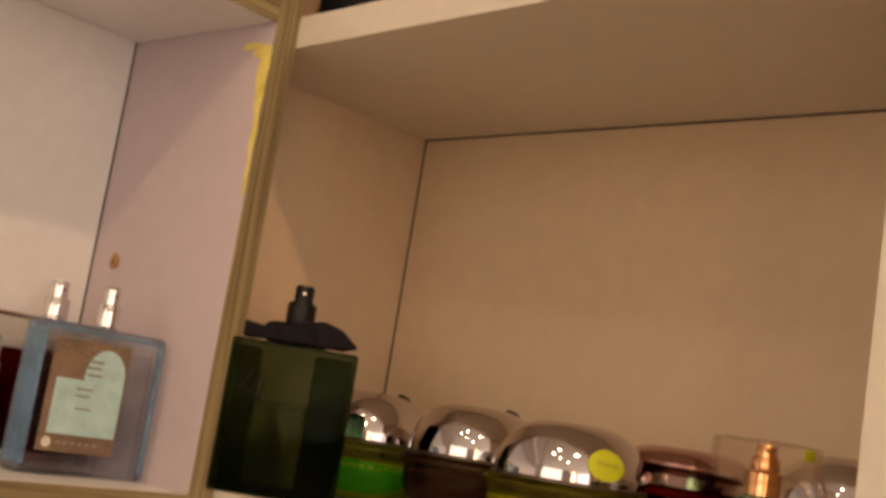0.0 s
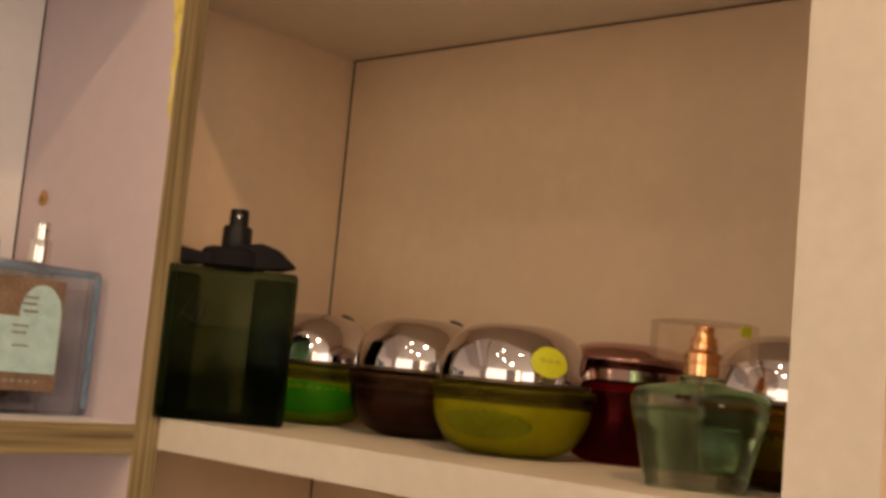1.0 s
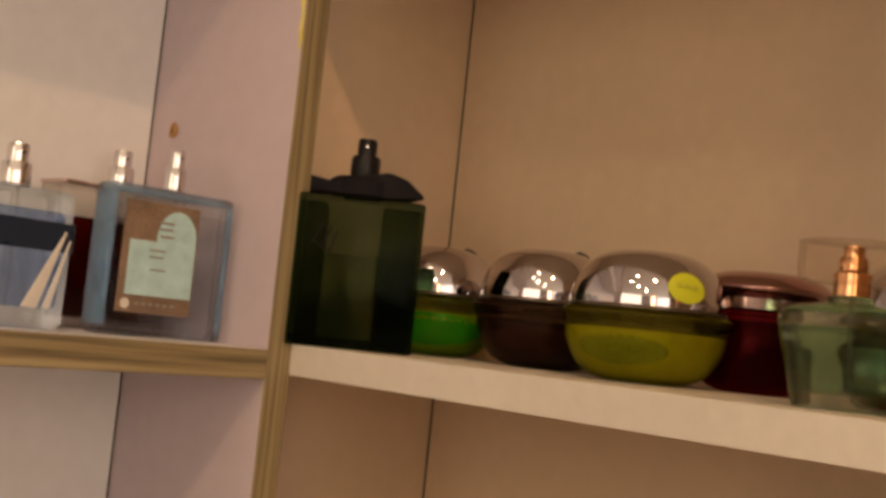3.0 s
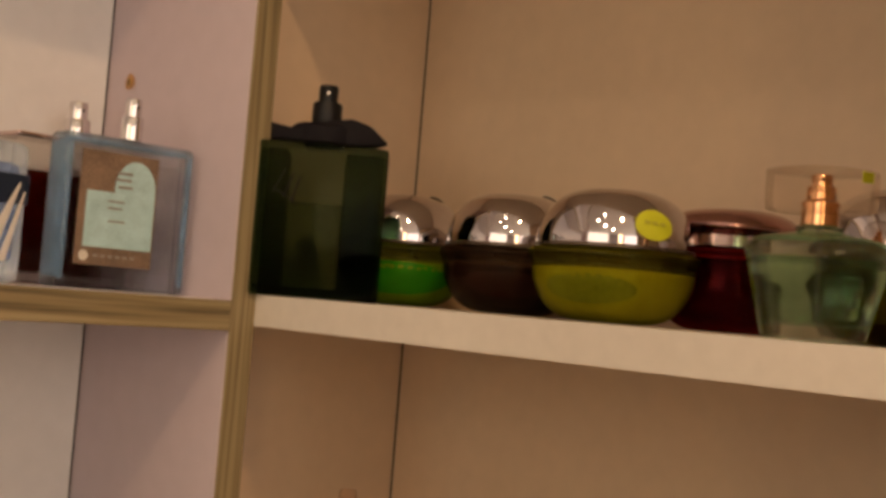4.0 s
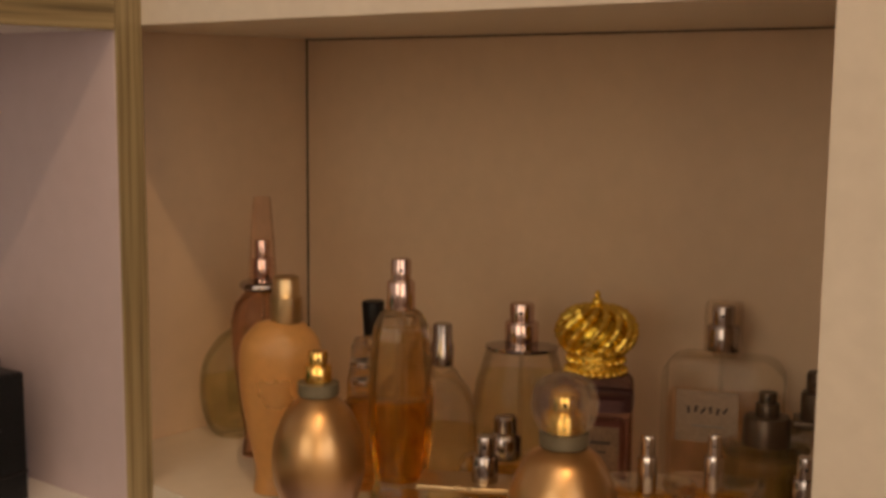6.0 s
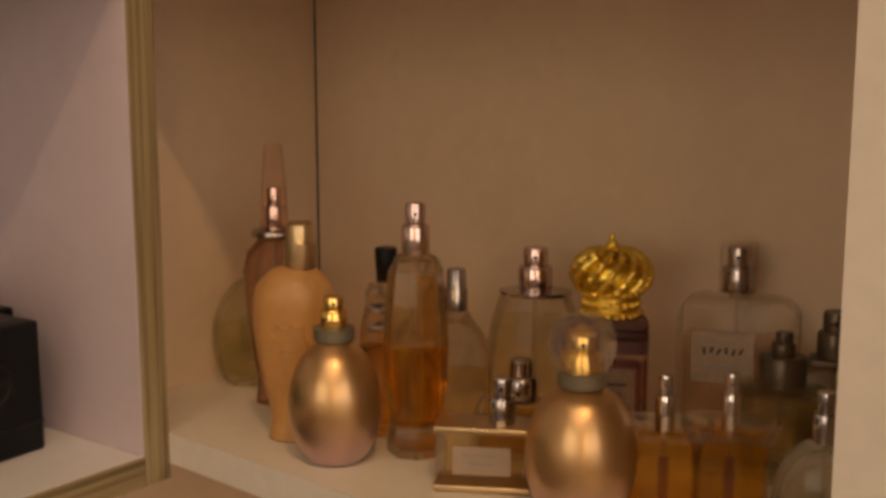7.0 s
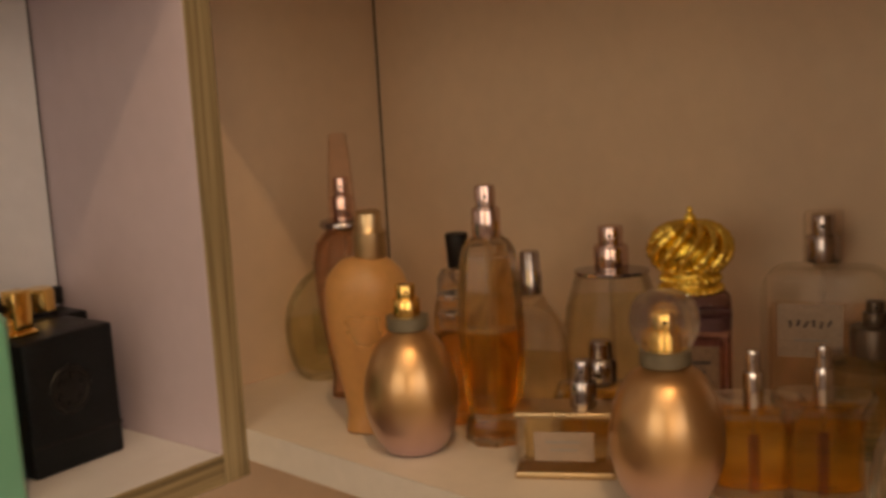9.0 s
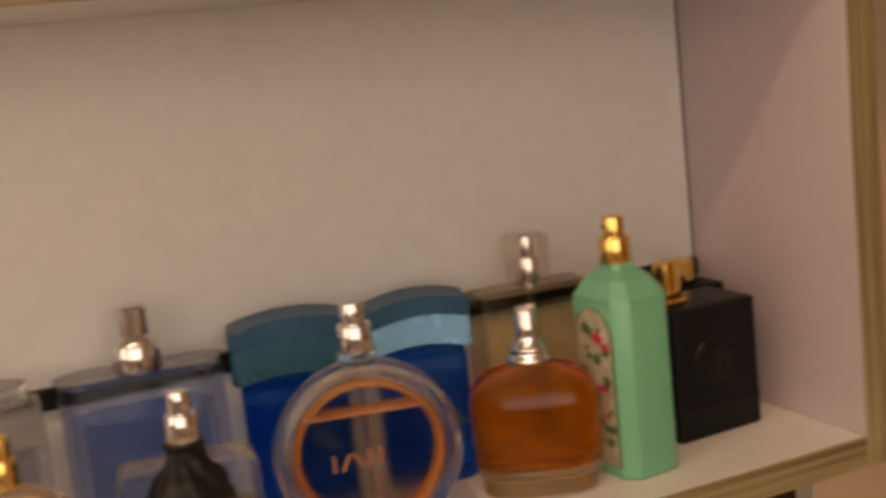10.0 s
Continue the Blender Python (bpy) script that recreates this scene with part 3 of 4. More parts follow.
def squarish(a, z):
    """Rounds a circle towards a square with soft corners."""
    return 1 / (abs(math.cos(a)) ** 3.2 + abs(math.sin(a)) ** 3.2) ** (1 / 3.2)


part("bottle_body", lathe(curve([(0, 0), (0.0175, 0.0002), (0.0195, 0.0020), (0.0225, 0.014), (0.0262, 0.030), (0.0268, 0.0355), (0.0235, 0.0395), (0.0120, 0.0420), (0.0085, 0.0430), (0.0082, 0.0450), (0, 0.0452)], 5), 40, 1.0, 0.78, squarish), M_MINTGL, mint)
part("perfume", lathe(curve([(0, 0.0075), (0.0150, 0.0077), (0.0175, 0.012), (0.0215, 0.028), (0.0222, 0.0325), (0, 0.0327)], 5), 36, 1.0, 0.72, squarish), M_MINTLIQ, mint)
part("carved_panel", plate([(-0.006, 0.009), (0.006, 0.009), (0.0075, 0.026), (-0.0075, 0.026)], 0.003, 0.0012), M_MINTGL, mint, at=pose(0.008, -0.0120, 0))
part("neck_collar", lathe([(0.0062, 0.0452), (0.0070, 0.0456), (0.0070, 0.0545), (0.0058, 0.0555)], 28), M_COPPER, mint, "shiny copper collar")
sprayer(mint, 0, 0, 0.0550, 0.0040, 0.011, M_COPPER)
part("cap", lathe(curve([(0.0090, 0.0500), (0.0190, 0.0510), (0.0208, 0.0530), (0.0210, 0.0640), (0.0190, 0.0675), (0, 0.0680)], 3), 40, 1.0, 0.9), M_THIN, mint, "thick clear disc cap")
part("sticker", box(-0.0032, -0.0004, -0.0022, 0.0032, 0.0, 0.0022, 0.0002, 1), M_STICK, mint, "small yellow sticker", at=pose(0.0150, -0.0140, 0.0640, 0, 0, 44))

# dark carton on the board above
carton = thing("carton", "dark glossy perfume carton on the upper board", "box", 0.500, 0.606, 1.5852, 0)
part("carton_body", block(0.080, 0.060, 0, 0.13, 0.0008), M_BLKLEATHER, carton)
part("carton_lid", block(0.0806, 0.0606, 0.1302, 0.16, 0.0008), M_BLACK, carton)

# ================= upper left shelf =================
ZA = 1.3193
sq = thing("perfume_bottle", "square pale blue glass bottle with printed label", "perfume bottle", 0.3880, 0.6775, ZA, -2)
part("bottle_body", block(0.075, 0.018, 0, 0.077, 0.0035, 4), M_BLUEGL, sq)
part("side_tint", box(-0.0370, -0.0066, 0.005, -0.0348, 0.0066, 0.072, 0.0008), M_BLUESIDE, sq, "blue tinted side wall")
part("top_tint", block(0.068, 0.013, 0.0725, 0.0745, 0.0006), M_BLUESIDE, sq)
part("perfume", block(0.062, 0.010, 0.010, 0.066, 0.002), M_PALELIQ, sq)
for side in (-1, 1):
    part("edge_glint", box(side * 0.0345 - 0.0012, -0.0088, 0.004, side * 0.0345 + 0.0012, -0.0060, 0.073, 0.0008), M_BLUESIDE, sq, "bluish polished edge")
lb = part("label", box(-0.0290, -0.0096, 0.012, 0.0150, -0.0091, 0.069, 0.0001, 1), M_LABELBRN, sq, "brown and aqua printed label", smooth=False)
part("label_patch", box(-0.0250, -0.0101, 0.021, 0.0140, -0.0097, 0.049, 0.0001, 1), M_LABELBLUE, lb, smooth=False)
part("label_patch", prism([(0.0118 * math.cos(a), 0.0150 * math.sin(a)) for a in [i * math.pi / 12 for i in range(24)]], 0, 0.0004, 0), M_LABELBLUE, lb, smooth=False, at=pose(0.0022, -0.0095, 0.0510, 90))
part("label_seal", lathe([(0.0026, 0), (0.0026, 0.0003), (0.0014, 0.0004)], 20), M_EDGE, lb, at=pose(-0.0240, -0.0097, 0.0165, 90))
bar_text(lb, "print_bar", [(-0.019 + 0.0042 * i, -0.0165 + 0.0042 * i, 0.0160, 0.0016) for i in range(6)] + [(-0.009, -0.0005, 0.0585, 0.0012), (-0.010, -0.001, 0.0552, 0.0012), (-0.008, 0.000, 0.0515, 0.0012), (-0.013, -0.004, 0.044, 0.0009), (-0.013, -0.005, 0.0405, 0.0009), (-0.012, -0.003, 0.034, 0.0009)], -0.0105, M_GREYINK)
sprayer(sq, 0.003, 0, 0.077, 0.0044, 0.0225, M_SILVER)

bk = thing("perfume_bottle", "clear rectangular bottle of dark red-brown perfume", "perfume bottle", 0.391, 0.736, ZA, 0)
part("bottle_body", block(0.074, 0.026, 0, 0.078, 0.003), M_CLEAR, bk)
part("perfume", block(0.066, 0.018, 0.006, 0.060, 0.002), M_REDLIQ, bk)
part("shoulder_rim", block(0.0745, 0.0265, 0.0765, 0.0790, 0.0008), M_ROSEMET, bk, "bronze top rim")
sprayer(bk, 0.004, 0, 0.079, 0.0054, 0.0225, M_SILVER)

bl = thing("perfume_bottle", "blue glass bottle with dark band and silver sprayer", "perfume bottle", 0.300, 0.679, ZA, 2)
part("bottle_body", block(0.058, 0.032, 0, 0.066, 0.005, 4), M_BLUEGL, bl)
part("perfume", block(0.050, 0.024, 0.010, 0.056, 0.003), M_BLUELIQ, bl)
part("dark_band", box(-0.0285, -0.0164, 0.037, 0.0285, -0.0159, 0.051, 0.0002, 1), M_NAVYBAND, bl, "dark blue front band")
for wedge in ([(0.004, 0.010), (0.0125, 0.010), (0.0240, 0.047), (0.0230, 0.047)], [(0.0150, 0.010), (0.0190, 0.010), (0.0265, 0.043), (0.0258, 0.043)]):
    part("pale_stripe", plate(wedge, 0.0005, 0.0001), M_EDGE, bl, "slanting white wedge stripe", at=pose(0, -0.0170, 0))
sprayer(bl, 0.003, 0, 0.066, 0.0056, 0.021, M_SILVER)

# ================= lower right shelf =================
ZR = 1.0742


def egg(x, y, yaw, label, ball=False):
    t = thing("perfume_bottle", label, "perfume bottle", x, y, ZR, yaw, "gold egg bottles")
    h = 0.060 if not ball else 0.058
    part("bottle_body", lathe(curve([(0, 0), (0.010, 0.0002), (0.0155, 0.004), (0.0205, 0.015), (0.0222, 0.027), (0.0205, 0.040), (0.0150, 0.052), (0.0080, h - 0.001), (0.0070, h), (0, h)], 6), 56), M_EGG, t)
    part("neck_collar", lathe([(0.0090, h - 0.001), (0.0098, h), (0.0098, h + 0.0052), (0.0086, h + 0.0055)], 32), M_OLIVE, t, "olive grey collar")
    sprayer(t, 0, 0, h + 0.0050, 0.0050, 0.0155, M_GOLD)
    if ball:
        part("cap", lathe(curve([(0.0085, h + 0.0056), (0.0115, h + 0.009), (0.0133, h + 0.016), (0.0115, h + 0.0245), (0.006, h + 0.0283), (0, h + 0.029)], 6), 40), M_FROST, t, "round clear cap")
    return t


def ramp_metal(name):
    """Gold lacquer that fades to pinkish silver at the foot."""
    m = mat(name, (0.75, 0.5, 0.25), 0.38, 0.95, var=0.04, scale=30, coat=0.5)
    t = m.node_tree
    b = t.nodes["Principled BSDF"]
    co = t.nodes.new("ShaderNodeTexCoord")
    sx = t.nodes.new("ShaderNodeSeparateXYZ")
    mr = t.nodes.new("ShaderNodeMapRange")
    mr.inputs[1].default_value, mr.inputs[2].default_value = 0.004, 0.026
    rp = t.nodes.new("ShaderNodeValToRGB")
    rp.color_ramp.elements[0].color = (0.60, 0.44, 0.45, 1)
    rp.color_ramp.elements[1].color = (0.60, 0.37, 0.165, 1)
    t.links.new(co.outputs["Object"], sx.inputs[0])
    t.links.new(sx.outputs[2], mr.inputs[0])
    t.links.new(mr.outputs[0], rp.inputs[0])
    t.links.new(rp.outputs[0], b.inputs["Base Color"])
    return m


M_EGG = ramp_metal("gold_to_rose_lacquer")
egg(0.466, 0.536, -45, "gold egg-shaped bottle fading to pink, gold sprayer")
egg(0.471, 0.404, -58, "gold egg-shaped bottle with round clear cap", True).scale = (1.05, 1.05, 1.02)

TORSO = [(0, 0), (0.0120, 0.0002), (0.0130, 0.003), (0.0120, 0.012), (0.0150, 0.030), (0.0190, 0.050), (0.0205, 0.064), (0.0195, 0.077), (0.0130, 0.0855), (0.0075, 0.088), (0, 0.0882)]
peach = thing("perfume_bottle", "frosted peach torso-shaped bottle with pale gold cap", "perfume bottle", 0.480, 0.5745, ZR, -50)
peach.scale = (1.05, 1.05, 1.0)
part("bottle_body", lathe(curve(TORSO, 6), 44, 1.0, 0.72, lambda a, z: 1 + 0.05 * math.sin(2 * a + z * 60)), M_PEACH, peach)
part("cap", lathe([(0.0072, 0.087), (0.0078, 0.0885), (0.0078, 0.1000), (0.0066, 0.1015), (0.0062, 0.1095), (0.005, 0.1105), (0, 0.1105)], 32), M_DULLGOLD, peach, "brushed pale gold cap", at=pose(0.003, 0, 0))
sc = 1.06
rose = thing("perfume_bottle", "rose-brown torso bottle with tall pink cap", "perfume bottle", 0.517, 0.624, ZR, -50)
part("bottle_body", lathe(curve([(r * 0.88, z * sc) for r, z in TORSO], 6), 40, 1.0, 0.7, lambda a, z: 1 + 0.06 * math.sin(2 * a + 1 + z * 50)), M_ROSEGL, rose)
part("shoulder_ring", lathe(curve([(0.0095, 0.0930), (0.0125, 0.0945), (0.0120, 0.0975), (0.0085, 0.0985)], 5), 32), M_SMOKE, rose, "tarnished metal shoulder ring")
sprayer(rose, 0, 0, 0.0980, 0.0042, 0.023, M_ROSEMET)
part("cap", lathe([(0.0078, 0.0990), (0.0068, 0.120), (0.0050, 0.1425), (0.0044, 0.1440), (0, 0.1440)], 20), M_PINKCAP, rose, "tall tapered clear pink cap")

pale = thing("perfume_bottle", "pale green round glass flask near the corner", "perfume bottle", 0.5365, 0.6615, ZR, -45)
part("bottle_body", lathe(curve([(0, 0), (0.014, 0.0003), (0.021, 0.008), (0.0245, 0.026), (0.0225, 0.044), (0.014, 0.058), (0.0065, 0.064), (0.006, 0.069), (0, 0.0692)], 6), 40, 1.0, 0.62), M_PALEGR, pale)
part("perfume", lathe(curve([(0, 0.005), (0.013, 0.006), (0.019, 0.012), (0.0215, 0.026), (0.0205, 0.036), (0, 0.0362)], 6), 36, 1.0, 0.5), M_YELLIQ, pale)
part("embossed_panel", plate([(-0.008, 0.018), (0.008, 0.018), (0.008, 0.044), (-0.008, 0.044)], 0.002), M_PALEGR, pale, at=pose(0, -0.0158, 0))
sprayer(pale, 0, 0, 0.065, 0.0040, 0.015, M_SMOKE)

tall = thing("perfume_bottle", "tall faceted amber bottle with rose-silver sprayer", "perfume bottle", 0.497, 0.511, ZR, -52)
part("bottle_body", lathe([(0, 0), (0.0130, 0), (0.0145, 0.002), (0.0140, 0.010), (0.0125, 0.0135), (0.0150, 0.035), (0.0158, 0.055), (0.0150, 0.075), (0.0130, 0.091), (0.0100, 0.097), (0.0070, 0.099), (0, 0.099)], 8, 1.0, 0.9), M_RIMGL, tall, smooth=False)
part("perfume", lathe([(0, 0.015), (0.0112, 0.0155), (0.0134, 0.036), (0.0142, 0.053), (0, 0.0534)], 8, 1.0, 0.88), M_GOLDAMB, tall, smooth=False)
part("air_space", lathe([(0, 0.0545), (0.0138, 0.0548), (0.0130, 0.074), (0.0112, 0.0870), (0, 0.0874)], 8, 1.0, 0.86), M_PALEAMB, tall, "hollow above the perfume", smooth=False)
part("foot_plate", lathe([(0.0120, 0.0045), (0.0122, 0.006), (0, 0.0062)], 8), M_AMBERGL, tall, smooth=False)
sprayer(tall, 0, 0, 0.099, 0.0052, 0.0245, M_ROSEMET)

blk = thing("perfume_bottle", "orange glass bottle with tapered black cap", "perfume bottle", 0.550, 0.573, ZR, -50)
part("bottle_body", lathe(curve([(0, 0), (0.011, 0.0002), (0.014, 0.006), (0.0145, 0.040), (0.011, 0.056), (0.006, 0.062), (0, 0.0622)], 5), 32), M_AMBERGL, blk)
part("cap", lathe([(0.0046, 0.0625), (0.0050, 0.063), (0.0062, 0.0872), (0.0056, 0.0882), (0, 0.0882)], 28), M_BLACK, blk, "tapered black cap")
sml = thing("perfume_bottle", "small dark amber bottle with clear ringed cap", "perfume bottle", 0.514, 0.548, ZR, -50)
part("bottle_body", lathe(curve([(0, 0), (0.012, 0.0003), (0.016, 0.010), (0.0165, 0.028), (0.012, 0.042), (0.006, 0.047), (0, 0.0472)], 5), 36), M_AMBERGL, sml)
part("cap", lathe([(0.0062, 0.0475), (0.0072, 0.049), (0.0072, 0.0730), (0.0050, 0.0772), (0, 0.0775)], 28), M_FROST, sml, "clear plastic cap")
for z in (0.0530, 0.0625):
    part("cap_ring", lathe([(0.0073, z), (0.0078, z + 0.0006), (0.0078, z + 0.0024), (0.0073, z + 0.003)], 28), M_SILVER, sml, "silver ring")

s17 = thing("perfume_bottle", "clear rounded bottle with smoky silver cap", "perfume bottle", 0.545, 0.522, ZR, -60)
part("bottle_body", lathe(curve([(0, 0), (0.014, 0.0003), (0.0190, 0.010), (0.0195, 0.030), (0.0160, 0.046), (0.0090, 0.056), (0.0060, 0.0605), (0, 0.0607)], 5), 36, 1.0, 0.8), M_CLEAR, s17)
part("perfume", lathe(curve([(0, 0.005), (0.012, 0.006), (0.0160, 0.012), (0.0165, 0.028), (0, 0.0282)], 5), 32, 1.0, 0.8), M_PALEAMB, s17)
part("cap", lathe([(0.0050, 0.061), (0.0058, 0.0615), (0.0060, 0.0720), (0.0052, 0.0735), (0.0050, 0.0820), (0.0042, 0.0832), (0, 0.0835)], 30), M_SMOKE, s17, "smoky silver cap")

pear = thing("perfume_bottle", "large tapered clear bottle of pale yellow perfume", "perfume bottle", 0.569, 0.489, ZR, -62)
pear.scale = (1.10, 1.10, 1.0)
part("bottle_body", lathe([(0, 0), (0.0230, 0), (0.0250, 0.003), (0.0245, 0.030), (0.0215, 0.052), (0.0175, 0.067), (0.0165, 0.0695), (0, 0.0697)], 44, 1.0, 0.72), M_CLEAR, pear)
part("perfume", lathe([(0, 0.007), (0.0215, 0.007), (0.0220, 0.030), (0.0195, 0.048), (0.0175, 0.0575), (0, 0.0577)], 40, 1.0, 0.66), M_YELLIQ, pear)
part("shoulder_plate", lathe([(0.0165, 0.0698), (0.0172, 0.0702), (0.0172, 0.0718), (0.012, 0.0724)], 44, 1.0, 0.72), M_SMOKE, pear, "smoky metal shoulder plate")
sprayer(pear, 0, 0, 0.0722, 0.0062, 0.0225, M_ROSEMET)

flat = thing("perfume_bottle", "small flat rectangular bottle with gold trim and label", "perfume bottle", 0.480, 0.459, ZR, -62)
part("bottle_body", block(0.042, 0.020, 0.003, 0.0275, 0.0022), M_CLEAR, flat)
part("perfume", block(0.035, 0.013, 0.007, 0.0235, 0.0015), M_PALEAMB, flat)
part("base_plate", block(0.0435, 0.0215, 0.0, 0.0032, 0.0008), M_DULLGOLD, flat, "dull gold base plate")
part("top_plate", block(0.0435, 0.0215, 0.0274, 0.0300, 0.0008), M_DULLGOLD, flat, "dull gold top plate")
fl = part("label", box(-0.0130, -0.0107, 0.0085, 0.0130, -0.0101, 0.0215, 0.0001, 1), M_TAN, flat, smooth=False)
bar_text(fl, "print_bar", [(-0.008, 0.007, 0.0165, 0.0012), (-0.006, 0.006, 0.0130, 0.0009)], -0.0110, M_GREYINK)
sprayer(flat, 0.008, 0, 0.030, 0.0046, 0.021, M_SMOKE)

olv = thing("perfume_bottle", "low amber bottle with rounded smoky silver sprayer", "perfume bottle", 0.524, 0.468, ZR, -62)
part("bottle_body", block(0.044, 0.024, 0, 0.027, 0.004, 4), M_CLEAR, olv)
part("perfume", block(0.037, 0.017, 0.004, 0.022, 0.003), M_AMBER, olv)
part("cap", lathe([(0.0068, 0.0272), (0.0074, 0.0285), (0.0076, 0.0375), (0.0066, 0.0395), (0.0056, 0.0402), (0.0056, 0.0470), (0.0046, 0.0482), (0, 0.0485)], 32), M_SMOKE, olv, "stepped smoky silver cap")

crown = thing("perfume_bottle", "purple-brown bottle with golden crown stopper", "perfume bottle", 0.550, 0.4345, ZR, -66)
crown.scale = (1.0, 1.0, 1.06)
part("bottle_body", block(0.036, 0.024, 0, 0.066, 0.006, 5), M_PURPLE, crown)
part("perfume", block(0.029, 0.017, 0.006, 0.045, 0.004, 3), M_PURPLE, crown)
part("label_band", block(0.0364, 0.0244, 0.050, 0.0565, 0.0062, 5), M_PLUM, crown, "dark plum band")
lbl = part("label", box(-0.013, -0.0128, 0.014, 0.013, -0.0123, 0.044, 0.0001, 1), M_LABELBRN, crown, smooth=False)
bar_text(lbl, "print_bar", [(-0.009, 0.009, 0.036, 0.0016), (-0.007, 0.007, 0.0320, 0.0011), (-0.008, 0.008, 0.022, 0.0011)], -0.0131, M_INK)
cp = part("crown_band", lathe([(0.0112, 0.0662), (0.0134, 0.0664), (0.0138, 0.0678), (0.0126, 0.0688), (0.0126, 0.0750), (0.0140, 0.0762), (0.0140, 0.0776), (0.012, 0.0784)], 48), M_CROWN, crown, "golden crown stopper")
PUFF = curve([(0.0118, 0.0772), (0.0158, 0.0792), (0.0176, 0.0832), (0.0166, 0.0884), (0.0118, 0.0930), (0.0055, 0.0952), (0.0015, 0.0957)], 5)
part("crown_cap_lining", lathe([(r * 0.92, z - 0.0006) for r, z in PUFF], 48), M_DARKGOLD, cp)
for i in range(13):
    bm = bmesh.new()
    rings = []
    for k, (r, z) in enumerate(PUFF):
        a = 52 * (z - 0.0772)
        thick = (0.0025 + 0.0004 * math.sin(2.4 * k)) * min(1.0, 0.35 + r / 0.017) * (0.72 + 0.28 * math.sin(math.pi * k / (len(PUFF) - 1)))
        lo, up = PUFF[max(k - 1, 0)], PUFF[min(k + 1, len(PUFF) - 1)]
        tangent = Vector((up[0] - lo[0], 0, up[1] - lo[1])).normalized()
        out = Vector((tangent.z, 0, -tangent.x))
        side = Vector((0, 1, 0))
        turn = Matrix.Rotation(a, 3, "Z")
        rings.append([bm.verts.new(turn @ (Vector((r, 0, z)) + thick * (math.cos(q) * out + 0.9 * math.sin(q) * side))) for q in [math.tau * n / 10 for n in range(10)]])
    for p, q in zip(rings, rings[1:]):
        for n in range(10):
            bm.faces.new((p[n], p[(n + 1) % 10], q[(n + 1) % 10], q[n]))
    bm.faces.new(rings[0])
    bm.faces.new(rings[-1])
    part("crown_arch", bm, M_CROWN, cp, at=pose(0, 0, 0, 0, 0, 360 / 13 * i))
for z, r, n in ((0.0672, 0.0138, 24), (0.0719, 0.0130, 20), (0.0769, 0.0142, 24)):
    bm = bmesh.new()
    for i in range(n):
        a = math.tau * i / n
        bmesh.ops.create_icosphere(bm, subdivisions=2, radius=0.0017, matrix=Matrix.Translation((r * math.cos(a), r * math.sin(a), z)))
    part("beading", bm, M_CROWN, cp)
part("finial", lathe(curve([(0.0012, 0.0950), (0.0026, 0.0967), (0.0027, 0.0987), (0.0012, 0.1000), (0.0016, 0.1012), (0.0006, 0.1028), (0, 0.1030)], 4), 20), M_CROWN, cp)

lab = thing("perfume_bottle", "clear rectangular bottle with cream paper label", "perfume bottle", 0.588, 0.386, ZR, -72)
part("bottle_body", plate([(-0.0285, 0), (0.0285, 0), (0.0285, 0.0715), (0.0215, 0.0780), (-0.0215, 0.0780), (-0.0285, 0.0715)], 0.024, 0.003), M_CLEAR, lab, at=pose(0, -0.012, 0))
part("perfume", block(0.050, 0.017, 0.006, 0.060, 0.002), M_PINKLIQ, lab)
pl = part("label", box(-0.0205, -0.0127, 0.038, 0.0085, -0.0121, 0.0630, 0.0001, 1), M_PAPER, lab, "cream label with dark script bars", smooth=False)
for i in range(6):
    part("print_bar", box(-0.0006, 0, -0.0017, 0.0006, 0.0004, 0.0017, 0.0002, 1), M_INK, pl, at=pose(-0.0145 + 0.0034 * i, -0.0131, 0.0535 + 0.0006 * (i % 2), 0, 14 + 18 * (i % 3 - 1), 0))
bar_text(pl, "print_bar", [(-0.0130, 0.0020, 0.0455, 0.0011)], -0.0131, M_GREYINK)
part("neck", lathe([(0.0055, 0.078), (0.0055, 0.081)], 20), M_CLEAR, lab)
sprayer(lab, -0.001, 0, 0.0805, 0.0058, 0.022, M_SMOKE)
part("cap", block(0.017, 0.015, 0.0806, 0.1035, 0.001), M_THIN, lab, "square clear cap", at=pose(-0.001, 0, 0))


def amber_flask(x, y, yaw, h):
    t = thing("perfume_bottle", "amber flask with flared disc shoulders and slim sprayer", "perfume bottle", x, y, ZR, yaw, "amber flasks")
    part("bottle_body", lathe(curve([(0, 0), (0.0150, 0.0002), (0.0162, 0.003), (0.0158, h * 0.5), (0.0168, h * 0.78), (0.0205, h * 0.95), (0.0196, h), (0.010, h - 0.0035), (0, h - 0.004)], 5), 40, 1.0, 0.66, squarish), M_CLEAR, t)
    part("perfume", lathe(curve([(0, 0.004), (0.0132, 0.0042), (0.0138, 0.008), (0.0136, h * 0.55), (0.0150, h * 0.8), (0, h * 0.81)], 5), 36, 1.0, 0.58, squarish), M_GOLDAMB, t)
    part("dark_spine", box(-0.0022, -0.0112, 0.004, 0.0022, -0.0106, h * 0.72, 0.0002, 1), M_PURPLE, t, "dark vertical stripe")
    part("neck", lathe([(0.0040, h - 0.0042), (0.0042, h + 0.0005), (0.003, h + 0.001)], 20), M_SILVER, t)
    sprayer(t, 0, 0, h, 0.0032, 0.021, M_SILVER)


amber_flask(0.499, 0.3800, -64, 0.040)
amber_flask(0.511, 0.3555, -68, 0.042)

